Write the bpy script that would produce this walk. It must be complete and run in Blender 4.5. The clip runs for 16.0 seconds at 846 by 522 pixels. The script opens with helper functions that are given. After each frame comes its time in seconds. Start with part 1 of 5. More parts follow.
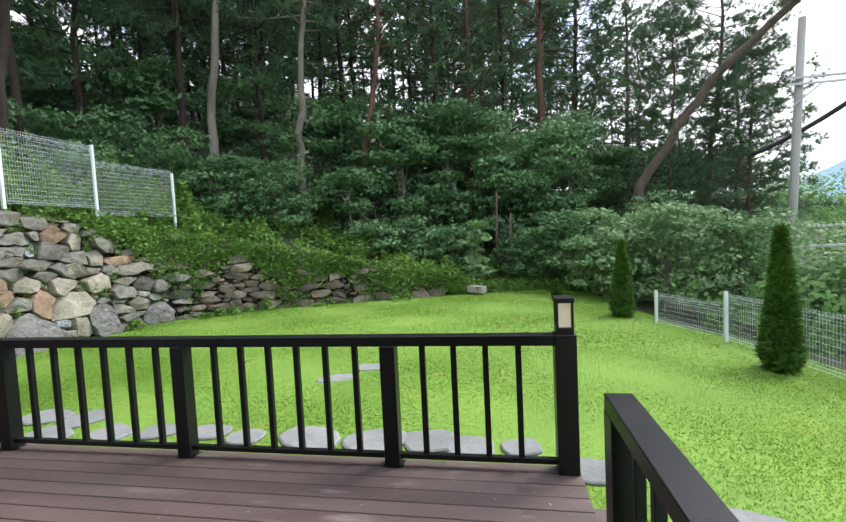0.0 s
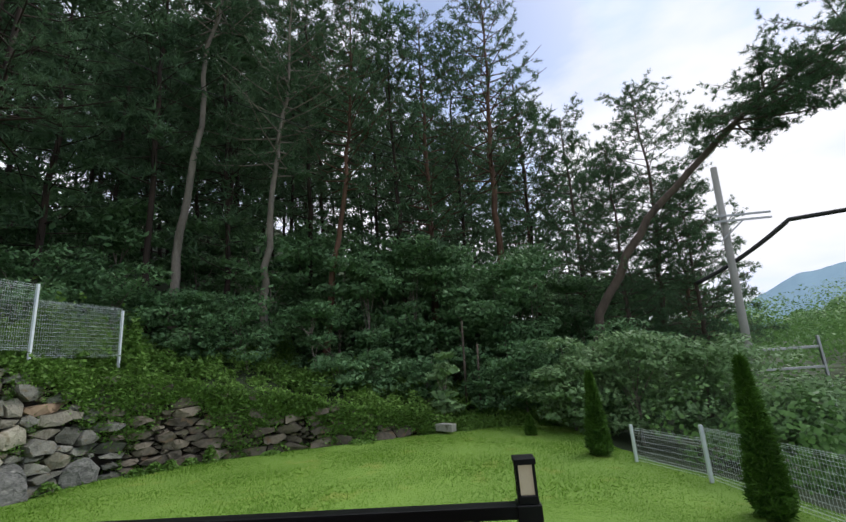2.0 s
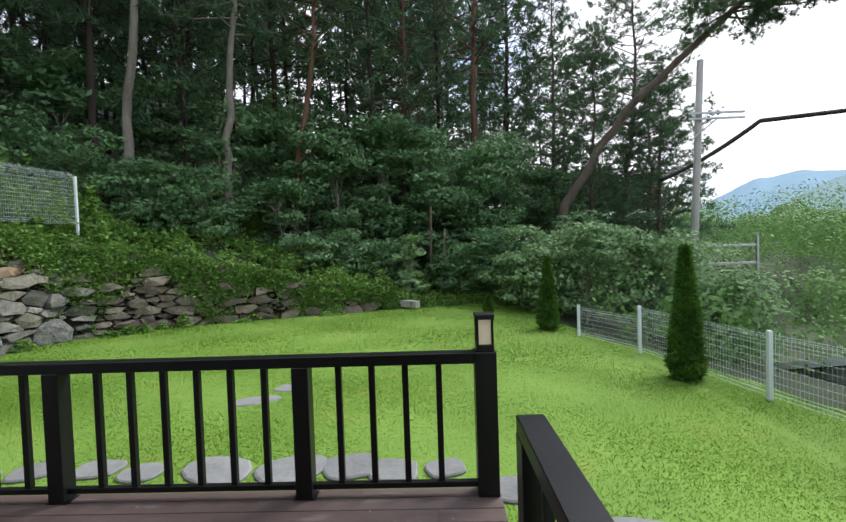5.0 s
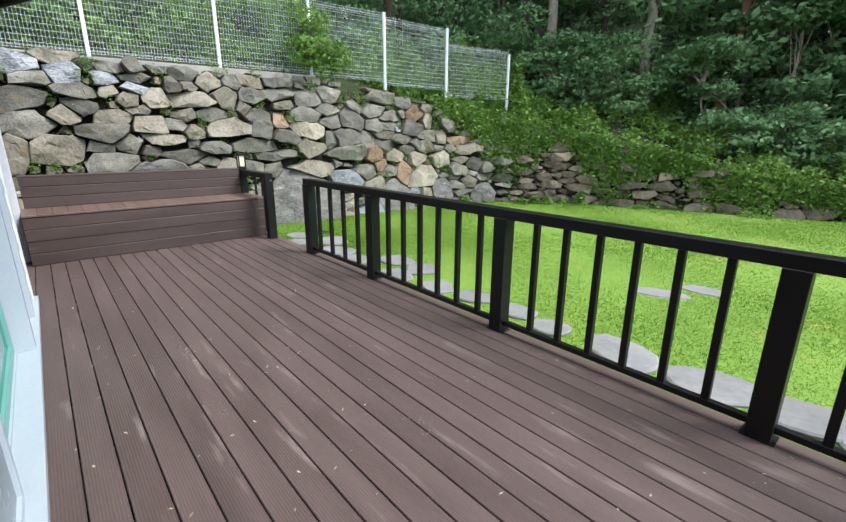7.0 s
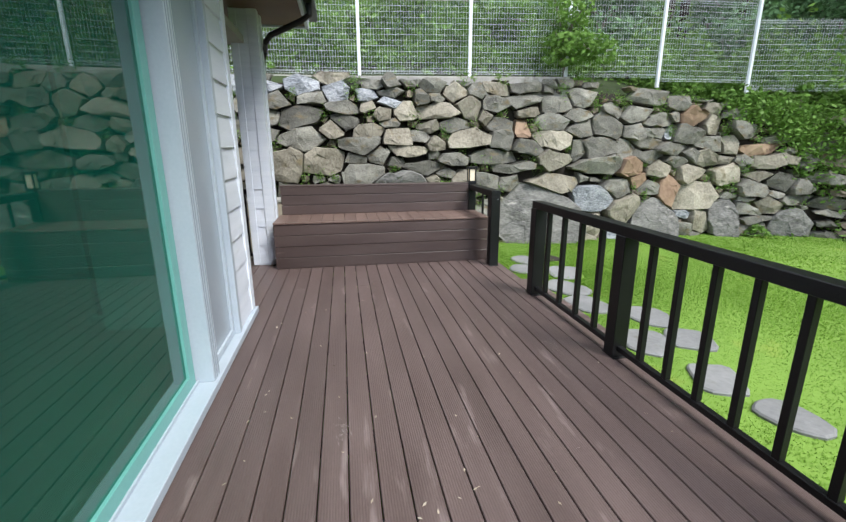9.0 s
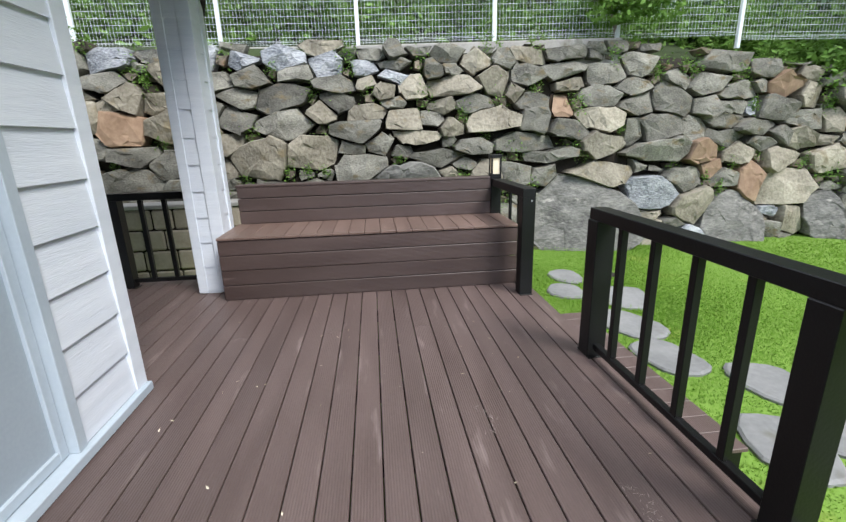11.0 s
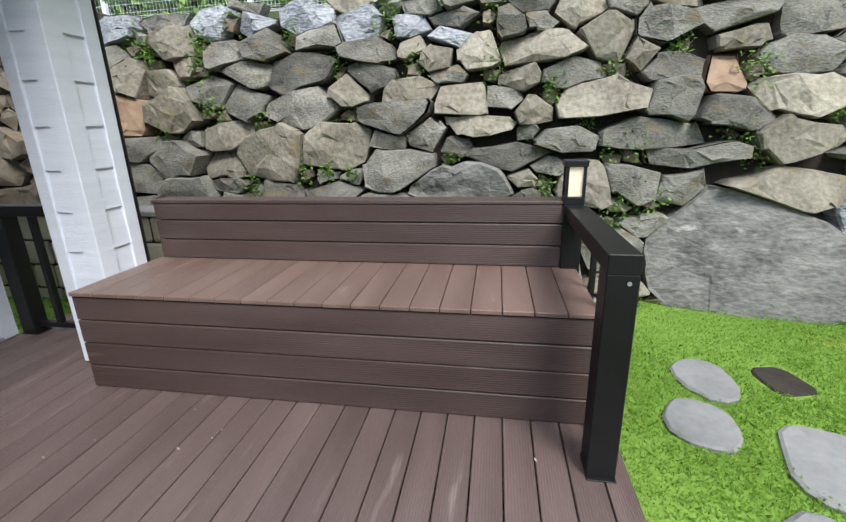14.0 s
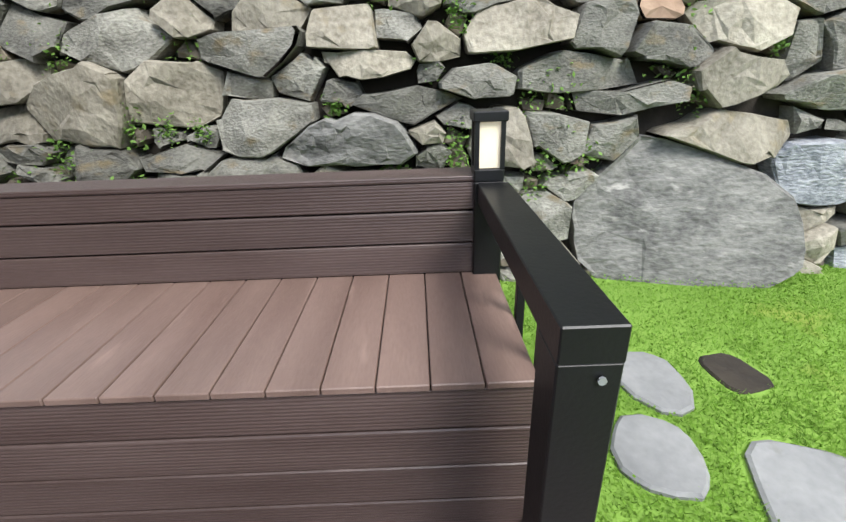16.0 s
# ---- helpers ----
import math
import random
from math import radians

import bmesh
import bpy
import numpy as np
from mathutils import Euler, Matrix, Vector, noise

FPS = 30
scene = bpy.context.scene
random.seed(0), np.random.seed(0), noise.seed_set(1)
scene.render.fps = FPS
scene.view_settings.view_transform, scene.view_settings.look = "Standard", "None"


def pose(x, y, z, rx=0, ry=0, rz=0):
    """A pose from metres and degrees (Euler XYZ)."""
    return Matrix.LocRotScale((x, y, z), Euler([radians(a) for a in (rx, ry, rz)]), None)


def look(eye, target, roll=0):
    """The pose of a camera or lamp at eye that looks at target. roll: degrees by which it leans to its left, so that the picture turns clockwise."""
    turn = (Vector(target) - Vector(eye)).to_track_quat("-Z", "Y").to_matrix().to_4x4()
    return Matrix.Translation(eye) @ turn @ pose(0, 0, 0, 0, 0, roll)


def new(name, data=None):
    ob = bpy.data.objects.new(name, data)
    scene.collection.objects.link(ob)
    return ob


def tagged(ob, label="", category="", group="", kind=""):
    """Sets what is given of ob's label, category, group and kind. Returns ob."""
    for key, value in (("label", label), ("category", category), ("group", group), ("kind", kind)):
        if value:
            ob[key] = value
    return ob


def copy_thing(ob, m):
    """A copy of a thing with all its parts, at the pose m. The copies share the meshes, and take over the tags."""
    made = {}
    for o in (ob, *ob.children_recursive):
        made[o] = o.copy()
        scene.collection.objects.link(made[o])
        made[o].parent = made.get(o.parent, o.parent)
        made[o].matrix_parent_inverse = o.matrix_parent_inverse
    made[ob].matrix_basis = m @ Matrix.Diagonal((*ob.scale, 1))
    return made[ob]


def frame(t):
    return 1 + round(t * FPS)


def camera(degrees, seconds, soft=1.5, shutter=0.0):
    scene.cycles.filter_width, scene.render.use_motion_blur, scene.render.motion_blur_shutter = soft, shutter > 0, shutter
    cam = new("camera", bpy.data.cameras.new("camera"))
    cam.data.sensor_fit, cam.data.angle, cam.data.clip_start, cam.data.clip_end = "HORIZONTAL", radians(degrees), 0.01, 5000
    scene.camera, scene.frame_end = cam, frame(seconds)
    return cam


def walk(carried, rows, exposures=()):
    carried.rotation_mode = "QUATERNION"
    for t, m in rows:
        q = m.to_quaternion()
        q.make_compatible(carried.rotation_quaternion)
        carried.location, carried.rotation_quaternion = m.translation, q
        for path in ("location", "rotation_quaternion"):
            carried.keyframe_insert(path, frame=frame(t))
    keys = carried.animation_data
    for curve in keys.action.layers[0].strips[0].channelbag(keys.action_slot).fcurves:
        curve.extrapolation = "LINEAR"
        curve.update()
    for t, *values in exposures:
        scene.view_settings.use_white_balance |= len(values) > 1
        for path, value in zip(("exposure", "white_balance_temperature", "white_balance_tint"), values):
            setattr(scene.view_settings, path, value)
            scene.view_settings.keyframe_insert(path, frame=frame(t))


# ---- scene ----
cam = camera(88.4, 16.0)
PATH = [
    (0, (1.587, 1.484, 1.648), (1.244, 3.451, 1.533), -2.8),
    (0.5, (1.621, 1.599, 1.67), (1.251, 3.563, 1.742), -2.9),
    (1, (1.666, 1.654, 1.686), (1.313, 3.608, 1.932), -3.4),
    (1.5, (1.705, 1.666, 1.741), (1.421, 3.61, 2.115), -4.0),
    (2, (1.739, 1.672, 1.776), (1.573, 3.612, 2.233), -4.4),
    (2.5, (1.762, 1.653, 1.772), (1.761, 3.592, 2.26), -4.6),
    (3, (1.792, 1.617, 1.769), (1.97, 3.552, 2.241), -4.4),
    (5.5, (1.599, 1.627, 1.576), (1.338, 3.594, 1.332), -0.6),
    (6, (1.45, 1.674, 1.502), (0.75, 3.505, 1.106), -0.0),
    (6.5, (1.324, 1.826, 1.452), (0.199, 3.408, 0.971), 0.6),
    (7, (1.085, 1.965, 1.43), (-0.369, 3.228, 0.89), 0.3),
    (7.5, (0.845, 2.129, 1.443), (-0.831, 3.055, 0.865), 0.5),
    (8, (0.638, 2.341, 1.444), (-1.172, 2.947, 0.848), 0.6),
    (8.5, (0.334, 2.471, 1.437), (-1.531, 2.932, 0.879), 0.2),
    (9, (0.01, 2.593, 1.464), (-1.895, 2.934, 0.959), -0.2),
    (11.5, (-1.894, 3.286, 1.37), (-3.804, 3.426, 0.795), -1.6),
    (12, (-2.206, 3.477, 1.374), (-4.113, 3.501, 0.771), -1.3),
    (12.5, (-2.539, 3.671, 1.363), (-4.446, 3.562, 0.767), -1.4),
    (13, (-2.927, 3.825, 1.384), (-4.83, 3.606, 0.806), -0.9),
    (13.5, (-3.263, 3.96, 1.392), (-5.155, 3.644, 0.824), -0.7),
    (14, (-3.582, 3.976, 1.38), (-5.469, 3.656, 0.799), -1.4),
    (14.5, (-3.873, 3.975, 1.357), (-5.757, 3.733, 0.731), -1.7),
    (15, (-4.137, 4.034, 1.334), (-6.021, 3.852, 0.687), -3.2),
    (15.5, (-4.335, 4.068, 1.34), (-6.209, 4.027, 0.641), -3.2),
    (16, (-4.526, 4.152, 1.327), (-6.361, 4.162, 0.531), -2.0),
]
EXPOSURES = [(0.0, 0.88), (0.5, 0.9), (1.0, 0.62), (1.5, 0.36), (2.0, -0.16), (2.5, -0.5), (3.0, -0.65), (3.3, -0.65), (5.2, 0.6), (5.6, 0.95), (6.5, 1.2), (7.0, 0.9), (7.5, 0.75), (9.0, 0.8), (12.0, 0.8), (14.0, 0.82), (15.0, 0.79), (16.0, 1.08)]
walk(cam, [(t, look(eye, target, roll)) for t, eye, target, roll in PATH], EXPOSURES)

# ---- world and sun ----
world = bpy.data.worlds.new("sky")
scene.world = world
world.use_nodes = True
wn, wl = world.node_tree.nodes, world.node_tree.links
wn.clear()
w_out = wn.new("ShaderNodeOutputWorld")
w_bg = wn.new("ShaderNodeBackground")
w_sky = wn.new("ShaderNodeTexSky")
w_sky.sky_type = "NISHITA"
w_sky.sun_disc = False
w_sky.sun_elevation, w_sky.sun_rotation = radians(48), radians(52)
w_sky.air_density, w_sky.dust_density = 1.2, 1.2
w_co = wn.new("ShaderNodeTexCoord")
w_map = wn.new("ShaderNodeMapping")
w_map.inputs["Scale"].default_value = (1.0, 1.0, 2.6)
w_noise = wn.new("ShaderNodeTexNoise")
w_noise.inputs["Scale"].default_value = 1.5
w_noise.inputs["Detail"].default_value = 6.0
w_noise.inputs["Roughness"].default_value = 0.52
w_ramp = wn.new("ShaderNodeValToRGB")
w_ramp.color_ramp.elements[0].position, w_ramp.color_ramp.elements[0].color = 0.43, (0.08, 0.08, 0.08, 1)
w_ramp.color_ramp.elements[1].position, w_ramp.color_ramp.elements[1].color = 0.57, (1, 1, 1, 1)
w_mix = wn.new("ShaderNodeMixRGB")
w_mix.inputs["Color2"].default_value = (11.5, 11.6, 12.4, 1)
wl.new(w_co.outputs["Generated"], w_map.inputs["Vector"])
wl.new(w_map.outputs["Vector"], w_noise.inputs["Vector"])
wl.new(w_noise.outputs["Fac"], w_ramp.inputs["Fac"])
wl.new(w_ramp.outputs["Color"], w_mix.inputs["Fac"])
w_gain = wn.new("ShaderNodeMixRGB")
w_gain.blend_type = "MULTIPLY"
w_gain.inputs["Fac"].default_value = 1.0
w_gain.inputs["Color2"].default_value = (1.7, 1.7, 1.8, 1)
wl.new(w_sky.outputs["Color"], w_gain.inputs["Color1"])
w_haze = wn.new("ShaderNodeMixRGB")
w_haze.blend_type = "DARKEN"
w_haze.inputs["Fac"].default_value = 1.0
w_haze.inputs["Color2"].default_value = (7.8, 9.4, 13.0, 1)
wl.new(w_gain.outputs["Color"], w_haze.inputs["Color1"])
wl.new(w_haze.outputs["Color"], w_mix.inputs["Color1"])
wl.new(w_mix.outputs["Color"], w_bg.inputs["Color"])
w_bg.inputs["Strength"].default_value = 0.1
wl.new(w_bg.outputs["Background"], w_out.inputs["Surface"])

sun = new("sun", bpy.data.lights.new("sun", "SUN"))
sun.data.energy, sun.data.angle, sun.data.color = 2.7, radians(25), (1.0, 0.975, 0.94)
sun.matrix_world = look((21, 19, 30), (0, 4, 0))


# ---- materials ----
def material(name, a, b, scale=6.0, rough=0.7, bump=0.2, fine=60.0, metal=0.0, stretch=(1, 1, 1), vary=0.0, spec=0.5,
             stain=None, stain_at=0.62, island=False, through_light=0.0, grit=0.45, wave=0.0, wave_axis="Y", coords="Object"):
    """Two colours mixed by broad and fine noise, with relief, a tint per object, stains, and thin-leaf translucency."""
    m = bpy.data.materials.new(name)
    m.use_nodes = True
    n, l = m.node_tree.nodes, m.node_tree.links
    p = n["Principled BSDF"]
    co = n.new("ShaderNodeTexCoord")
    mp = n.new("ShaderNodeMapping")
    mp.inputs["Scale"].default_value = stretch
    l.new(co.outputs[coords], mp.inputs["Vector"])
    vec = mp.outputs["Vector"]
    if vary > 0 and not island:
        info = n.new("ShaderNodeObjectInfo")
        rnd = info.outputs["Random"]
        off = n.new("ShaderNodeVectorMath")
        off.operation = "MULTIPLY_ADD"
        off.inputs[1].default_value = (1, 1, 1)
        sc = n.new("ShaderNodeMath")
        sc.operation = "MULTIPLY"
        sc.inputs[1].default_value = 37.0
        l.new(rnd, sc.inputs[0])
        l.new(vec, off.inputs[0])
        l.new(sc.outputs[0], off.inputs[2])
        vec = off.outputs[0]
    elif island:
        geo = n.new("ShaderNodeNewGeometry")
        rnd = geo.outputs["Random Per Island"]
    big, small = n.new("ShaderNodeTexNoise"), n.new("ShaderNodeTexNoise")
    big.inputs["Scale"].default_value, big.inputs["Detail"].default_value = scale, 5.0
    small.inputs["Scale"].default_value, small.inputs["Detail"].default_value = fine, 4.0
    l.new(vec, big.inputs["Vector"])
    l.new(vec, small.inputs["Vector"])
    add = n.new("ShaderNodeMath")
    add.operation = "MULTIPLY_ADD"
    add.inputs[1].default_value = grit
    l.new(small.outputs["Fac"], add.inputs[0])
    l.new(big.outputs["Fac"], add.inputs[2])
    rng_ = n.new("ShaderNodeMapRange")
    rng_.inputs["From Min"].default_value, rng_.inputs["From Max"].default_value = 0.25 + 0.45 * grit, 0.78 + 0.5 * grit
    l.new(add.outputs[0], rng_.inputs["Value"])
    mix = n.new("ShaderNodeMixRGB")
    mix.inputs["Color1"].default_value, mix.inputs["Color2"].default_value = (*a, 1), (*b, 1)
    l.new(rng_.outputs[0], mix.inputs["Fac"])
    col = mix.outputs["Color"]
    if vary > 0:
        hsv = n.new("ShaderNodeHueSaturation")
        vr = n.new("ShaderNodeMapRange")
        vr.inputs["To Min"].default_value, vr.inputs["To Max"].default_value = 1 - vary, 1 + vary
        l.new(rnd, vr.inputs["Value"])
        l.new(vr.outputs[0], hsv.inputs["Value"])
        l.new(col, hsv.inputs["Color"])
        col = hsv.outputs["Color"]
    if stain:
        sn = n.new("ShaderNodeTexNoise")
        sn.inputs["Scale"].default_value, sn.inputs["Detail"].default_value = scale * 1.7, 8.0
        l.new(vec, sn.inputs["Vector"])
        sr = n.new("ShaderNodeMapRange")
        sr.inputs["From Min"].default_value, sr.inputs["From Max"].default_value = stain_at, stain_at + 0.12
        l.new(sn.outputs["Fac"], sr.inputs["Value"])
        sm = n.new("ShaderNodeMixRGB")
        sm.inputs["Color2"].default_value = (*stain, 1)
        l.new(sr.outputs[0], sm.inputs["Fac"])
        l.new(col, sm.inputs["Color1"])
        col = sm.outputs["Color"]
    l.new(col, p.inputs["Base Color"])
    p.inputs["Metallic"].default_value = metal
    p.inputs["Specular IOR Level"].default_value = spec
    rr = n.new("ShaderNodeMapRange")
    rr.inputs["To Min"].default_value, rr.inputs["To Max"].default_value = max(0.02, rough - 0.1), min(1.0, rough + 0.1)
    l.new(big.outputs["Fac"], rr.inputs["Value"])
    l.new(rr.outputs[0], p.inputs["Roughness"])
    if bump > 0:
        bp = n.new("ShaderNodeBump")
        bp.inputs["Strength"].default_value, bp.inputs["Distance"].default_value = bump, 0.02
        height = add.outputs[0]
        if wave > 0:
            wv = n.new("ShaderNodeTexWave")
            wv.wave_type, wv.bands_direction = "BANDS", wave_axis
            wv.inputs["Scale"].default_value, wv.inputs["Distortion"].default_value = wave, 0.0
            l.new(co.outputs["Object"], wv.inputs["Vector"])
            ws = n.new("ShaderNodeMath")
            ws.operation = "MULTIPLY_ADD"
            ws.inputs[1].default_value = 0.35
            l.new(wv.outputs["Fac"], ws.inputs[0])
            l.new(height, ws.inputs[2])
            height = ws.outputs[0]
        l.new(height, bp.inputs["Height"])
        l.new(bp.outputs["Normal"], p.inputs["Normal"])
    if through_light > 0:
        tr = n.new("ShaderNodeBsdfTranslucent")
        l.new(col, tr.inputs["Color"])
        ms = n.new("ShaderNodeMixShader")
        ms.inputs["Fac"].default_value = through_light
        l.new(p.outputs["BSDF"], ms.inputs[1])
        l.new(tr.outputs["BSDF"], ms.inputs[2])
        l.new(ms.outputs["Shader"], n["Material Output"].inputs["Surface"])
    return m


M_BOARD = material("brown_composite_board", (0.085, 0.059, 0.053), (0.143, 0.104, 0.096), 2.2, 0.45, 0.2, 50, stretch=(0.5, 3, 3), vary=0.1,
                   stain=(0.23, 0.18, 0.17), stain_at=0.62, wave=26, wave_axis="Y")
# copies of the board colour: darker for shaded faces, lighter for the seat
M_FASCIA = material("shade_toned_composite_fascia", (0.046, 0.029, 0.0255), (0.084, 0.058, 0.052), 2.0, 0.45, 0.25, 60, stretch=(3, 0.5, 3), vary=0.14,
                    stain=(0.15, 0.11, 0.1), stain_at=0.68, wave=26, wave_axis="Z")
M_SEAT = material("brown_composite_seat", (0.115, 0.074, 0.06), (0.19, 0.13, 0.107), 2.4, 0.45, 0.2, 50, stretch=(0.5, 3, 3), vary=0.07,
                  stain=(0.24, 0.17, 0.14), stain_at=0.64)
M_BLACK = material("black_painted_metal", (0.0035, 0.0038, 0.004), (0.008, 0.0084, 0.009), 3.0, 0.4, 0.08, 90, spec=0.35, stain=(0.05, 0.05, 0.05), stain_at=0.74)
M_LAMPGLASS = material("cream_lamp_glass", (0.62, 0.56, 0.42), (0.72, 0.66, 0.5), 8, 0.4, 0.05, 60)
M_LAMPGLASS.node_tree.nodes["Principled BSDF"].inputs["Emission Color"].default_value = (1.0, 0.82, 0.58, 1)
M_LAMPGLASS.node_tree.nodes["Principled BSDF"].inputs["Emission Strength"].default_value = 0.12
M_SIDING = material("white_wood_grain_siding", (0.6, 0.65, 0.72), (0.71, 0.75, 0.81), 1.6, 0.55, 0.25, 24, stretch=(0.6, 0.6, 9), coords="Object")
# white PVC toned down and blued: the facade's shade is in the colour
M_WHITE = material("shade_toned_white_pvc", (0.37, 0.435, 0.495), (0.45, 0.515, 0.57), 2, 0.35, 0.04, 50)
M_SOFFIT = material("brown_soffit", (0.1, 0.06, 0.04), (0.16, 0.1, 0.07), 3, 0.6, 0.1, 40)
M_ROOM = material("room_plaster", (0.3, 0.3, 0.28), (0.36, 0.36, 0.34), 2, 0.9, 0.05, 40)
M_ROOMFLOOR = material("room_floor", (0.2, 0.15, 0.1), (0.28, 0.21, 0.14), 2, 0.4, 0.05, 40, stretch=(1, 6, 1))
M_ROCK = material("fieldstone", (0.053, 0.051, 0.042), (0.265, 0.261, 0.221), 2.6, 0.85, 1.0, 34, vary=0.4, grit=0.65, stretch=(1, 1, 1.9),
                  stain=(0.15, 0.12, 0.07), stain_at=0.57)
M_ROCK_TAN = material("tan_fieldstone", (0.12, 0.106, 0.077), (0.352, 0.326, 0.258), 2.2, 0.85, 1.0, 24, grit=0.7, vary=0.22, stain=(0.2, 0.165, 0.1), stain_at=0.6)
M_ROCK_ORANGE = material("rusty_fieldstone", (0.165, 0.1, 0.062), (0.35, 0.25, 0.17), 3, 0.85, 0.8, 14, vary=0.15)
M_ROCK_BLUE = material("blue_white_fieldstone", (0.1, 0.115, 0.135), (0.44, 0.46, 0.48), 3.4, 0.8, 1.0, 20, grit=1.0, vary=0.15, stretch=(1, 1, 2.5))
M_BOULDER = material("grey_boulder", (0.06, 0.06, 0.056), (0.245, 0.242, 0.222), 3.4, 0.85, 1.0, 20, grit=0.75, stretch=(1, 0.8, 1.8), stain=(0.34, 0.33, 0.3), stain_at=0.62)
M_EARTH = material("dark_earth", (0.014, 0.011, 0.008), (0.04, 0.032, 0.022), 3, 0.95, 0.8, 20)
M_FLAG = material("grey_flagstone", (0.15, 0.155, 0.155), (0.26, 0.265, 0.26), 2.5, 0.85, 0.5, 22, vary=0.12, stain=(0.15, 0.15, 0.13), stain_at=0.64)
M_CONCRETE = material("grey_concrete", (0.27, 0.265, 0.24), (0.42, 0.41, 0.38), 2, 0.9, 0.4, 30, stain=(0.15, 0.15, 0.11), stain_at=0.6)
M_BLOCK = material("tan_block", (0.3, 0.26, 0.2), (0.44, 0.39, 0.31), 4, 0.9, 0.5, 30, vary=0.1)
M_FENCE = material("white_coated_wire", (0.68, 0.74, 0.78), (0.78, 0.82, 0.86), 4, 0.4, 0.05, 60)
M_LAWN = material("lawn_ground", (0.135, 0.252, 0.032), (0.2, 0.34, 0.053), 0.8, 0.9, 0.25, 22, stain=(0.24, 0.3, 0.05), stain_at=0.6)
M_GRASS = material("grass_blades", (0.115, 0.24, 0.027), (0.188, 0.335, 0.047), 0.7, 0.85, 0.0, 9, vary=0.14, island=True, through_light=0.5, spec=0.18)
# near-black green: shade under the plants is put into the ground colour
M_WILD = material("shade_dark_wild_ground", (0.016, 0.026, 0.008), (0.04, 0.065, 0.016), 0.7, 0.95, 1.0, 9)
M_WEED = material("weed_leaves", (0.1, 0.205, 0.04), (0.215, 0.37, 0.085), 0.6, 0.5, 0.0, 5, vary=0.25, island=True, through_light=0.3, spec=0.18)
M_LEAF = material("shrub_leaves", (0.095, 0.2, 0.085), (0.21, 0.36, 0.17), 0.5, 0.45, 0.0, 4, vary=0.24, island=True, through_light=0.33, spec=0.18)
M_LEAF2 = material("pale_shrub_leaves", (0.16, 0.275, 0.11), (0.31, 0.46, 0.23), 0.5, 0.45, 0.0, 4, vary=0.24, island=True, through_light=0.28, spec=0.18)
M_NEEDLE = material("pine_needles", (0.062, 0.127, 0.065), (0.138, 0.228, 0.122), 0.4, 0.6, 0.0, 4, vary=0.35, island=True, through_light=0.3, spec=0.18)
M_CYPRESS = material("cypress_scales", (0.045, 0.11, 0.018), (0.105, 0.22, 0.034), 1.4, 0.6, 0.0, 8, vary=0.4, island=True, through_light=0.15, spec=0.18)
M_BARK = material("grey_bark", (0.14, 0.12, 0.1), (0.34, 0.295, 0.25), 3, 0.95, 1.0, 18, stretch=(1, 1, 0.35), vary=0.15)
# red bark darkened: the forest's shade is put into the colour
M_BARKSHADE = material("shade_darkened_bark", (0.02, 0.014, 0.011), (0.06, 0.04, 0.03), 3, 0.95, 1.0, 18, stretch=(1, 1, 0.35), vary=0.2)
M_BARKMID = material("brown_pine_bark", (0.055, 0.042, 0.034), (0.16, 0.12, 0.095), 3, 0.95, 1.0, 18, stretch=(1, 1, 0.35))
M_BARKRED = material("red_pine_bark", (0.075, 0.04, 0.027), (0.19, 0.105, 0.07), 3, 0.95, 1.0, 18, stretch=(1, 1, 0.35), vary=0.15)
M_POLE = material("pole_concrete", (0.33, 0.32, 0.3), (0.45, 0.44, 0.42), 1, 0.85, 0.2, 20)
M_CABLE = material("cable_black", (0.012, 0.012, 0.013), (0.02, 0.02, 0.021), 3, 0.6, 0.0)
M_STEEL = material("galvanised_steel", (0.35, 0.37, 0.39), (0.48, 0.5, 0.52), 3, 0.45, 0.1, 30, metal=0.7)
M_HILL = material("wooded_hill", (0.1, 0.19, 0.05), (0.2, 0.3, 0.1), 0.06, 1.0, 0.0, 0.4)
# distance haze is put into the base colour of these two ridges
M_FAR = material("haze_tinted_mountain", (0.17, 0.29, 0.38), (0.21, 0.34, 0.43), 0.004, 1.0, 0.0, 0.05)
M_MID = material("haze_tinted_ridge", (0.15, 0.25, 0.27), (0.2, 0.3, 0.31), 0.01, 1.0, 0.0, 0.08)
M_ROOFFAR = material("dark_roof", (0.05, 0.045, 0.05), (0.08, 0.07, 0.075), 1, 0.8, 0.1)
M_HOUSEWALL = material("pale_render", (0.5, 0.5, 0.48), (0.6, 0.6, 0.57), 1, 0.9, 0.1)


def glass(name, colour, rough=0.0):
    m = bpy.data.materials.new(name)
    m.use_nodes = True
    p = m.node_tree.nodes["Principled BSDF"]
    p.inputs["Base Color"].default_value = (*colour, 1)
    p.inputs["Transmission Weight"].default_value = 1.0
    p.inputs["Roughness"].default_value, p.inputs["IOR"].default_value = rough, 1.5
    return m


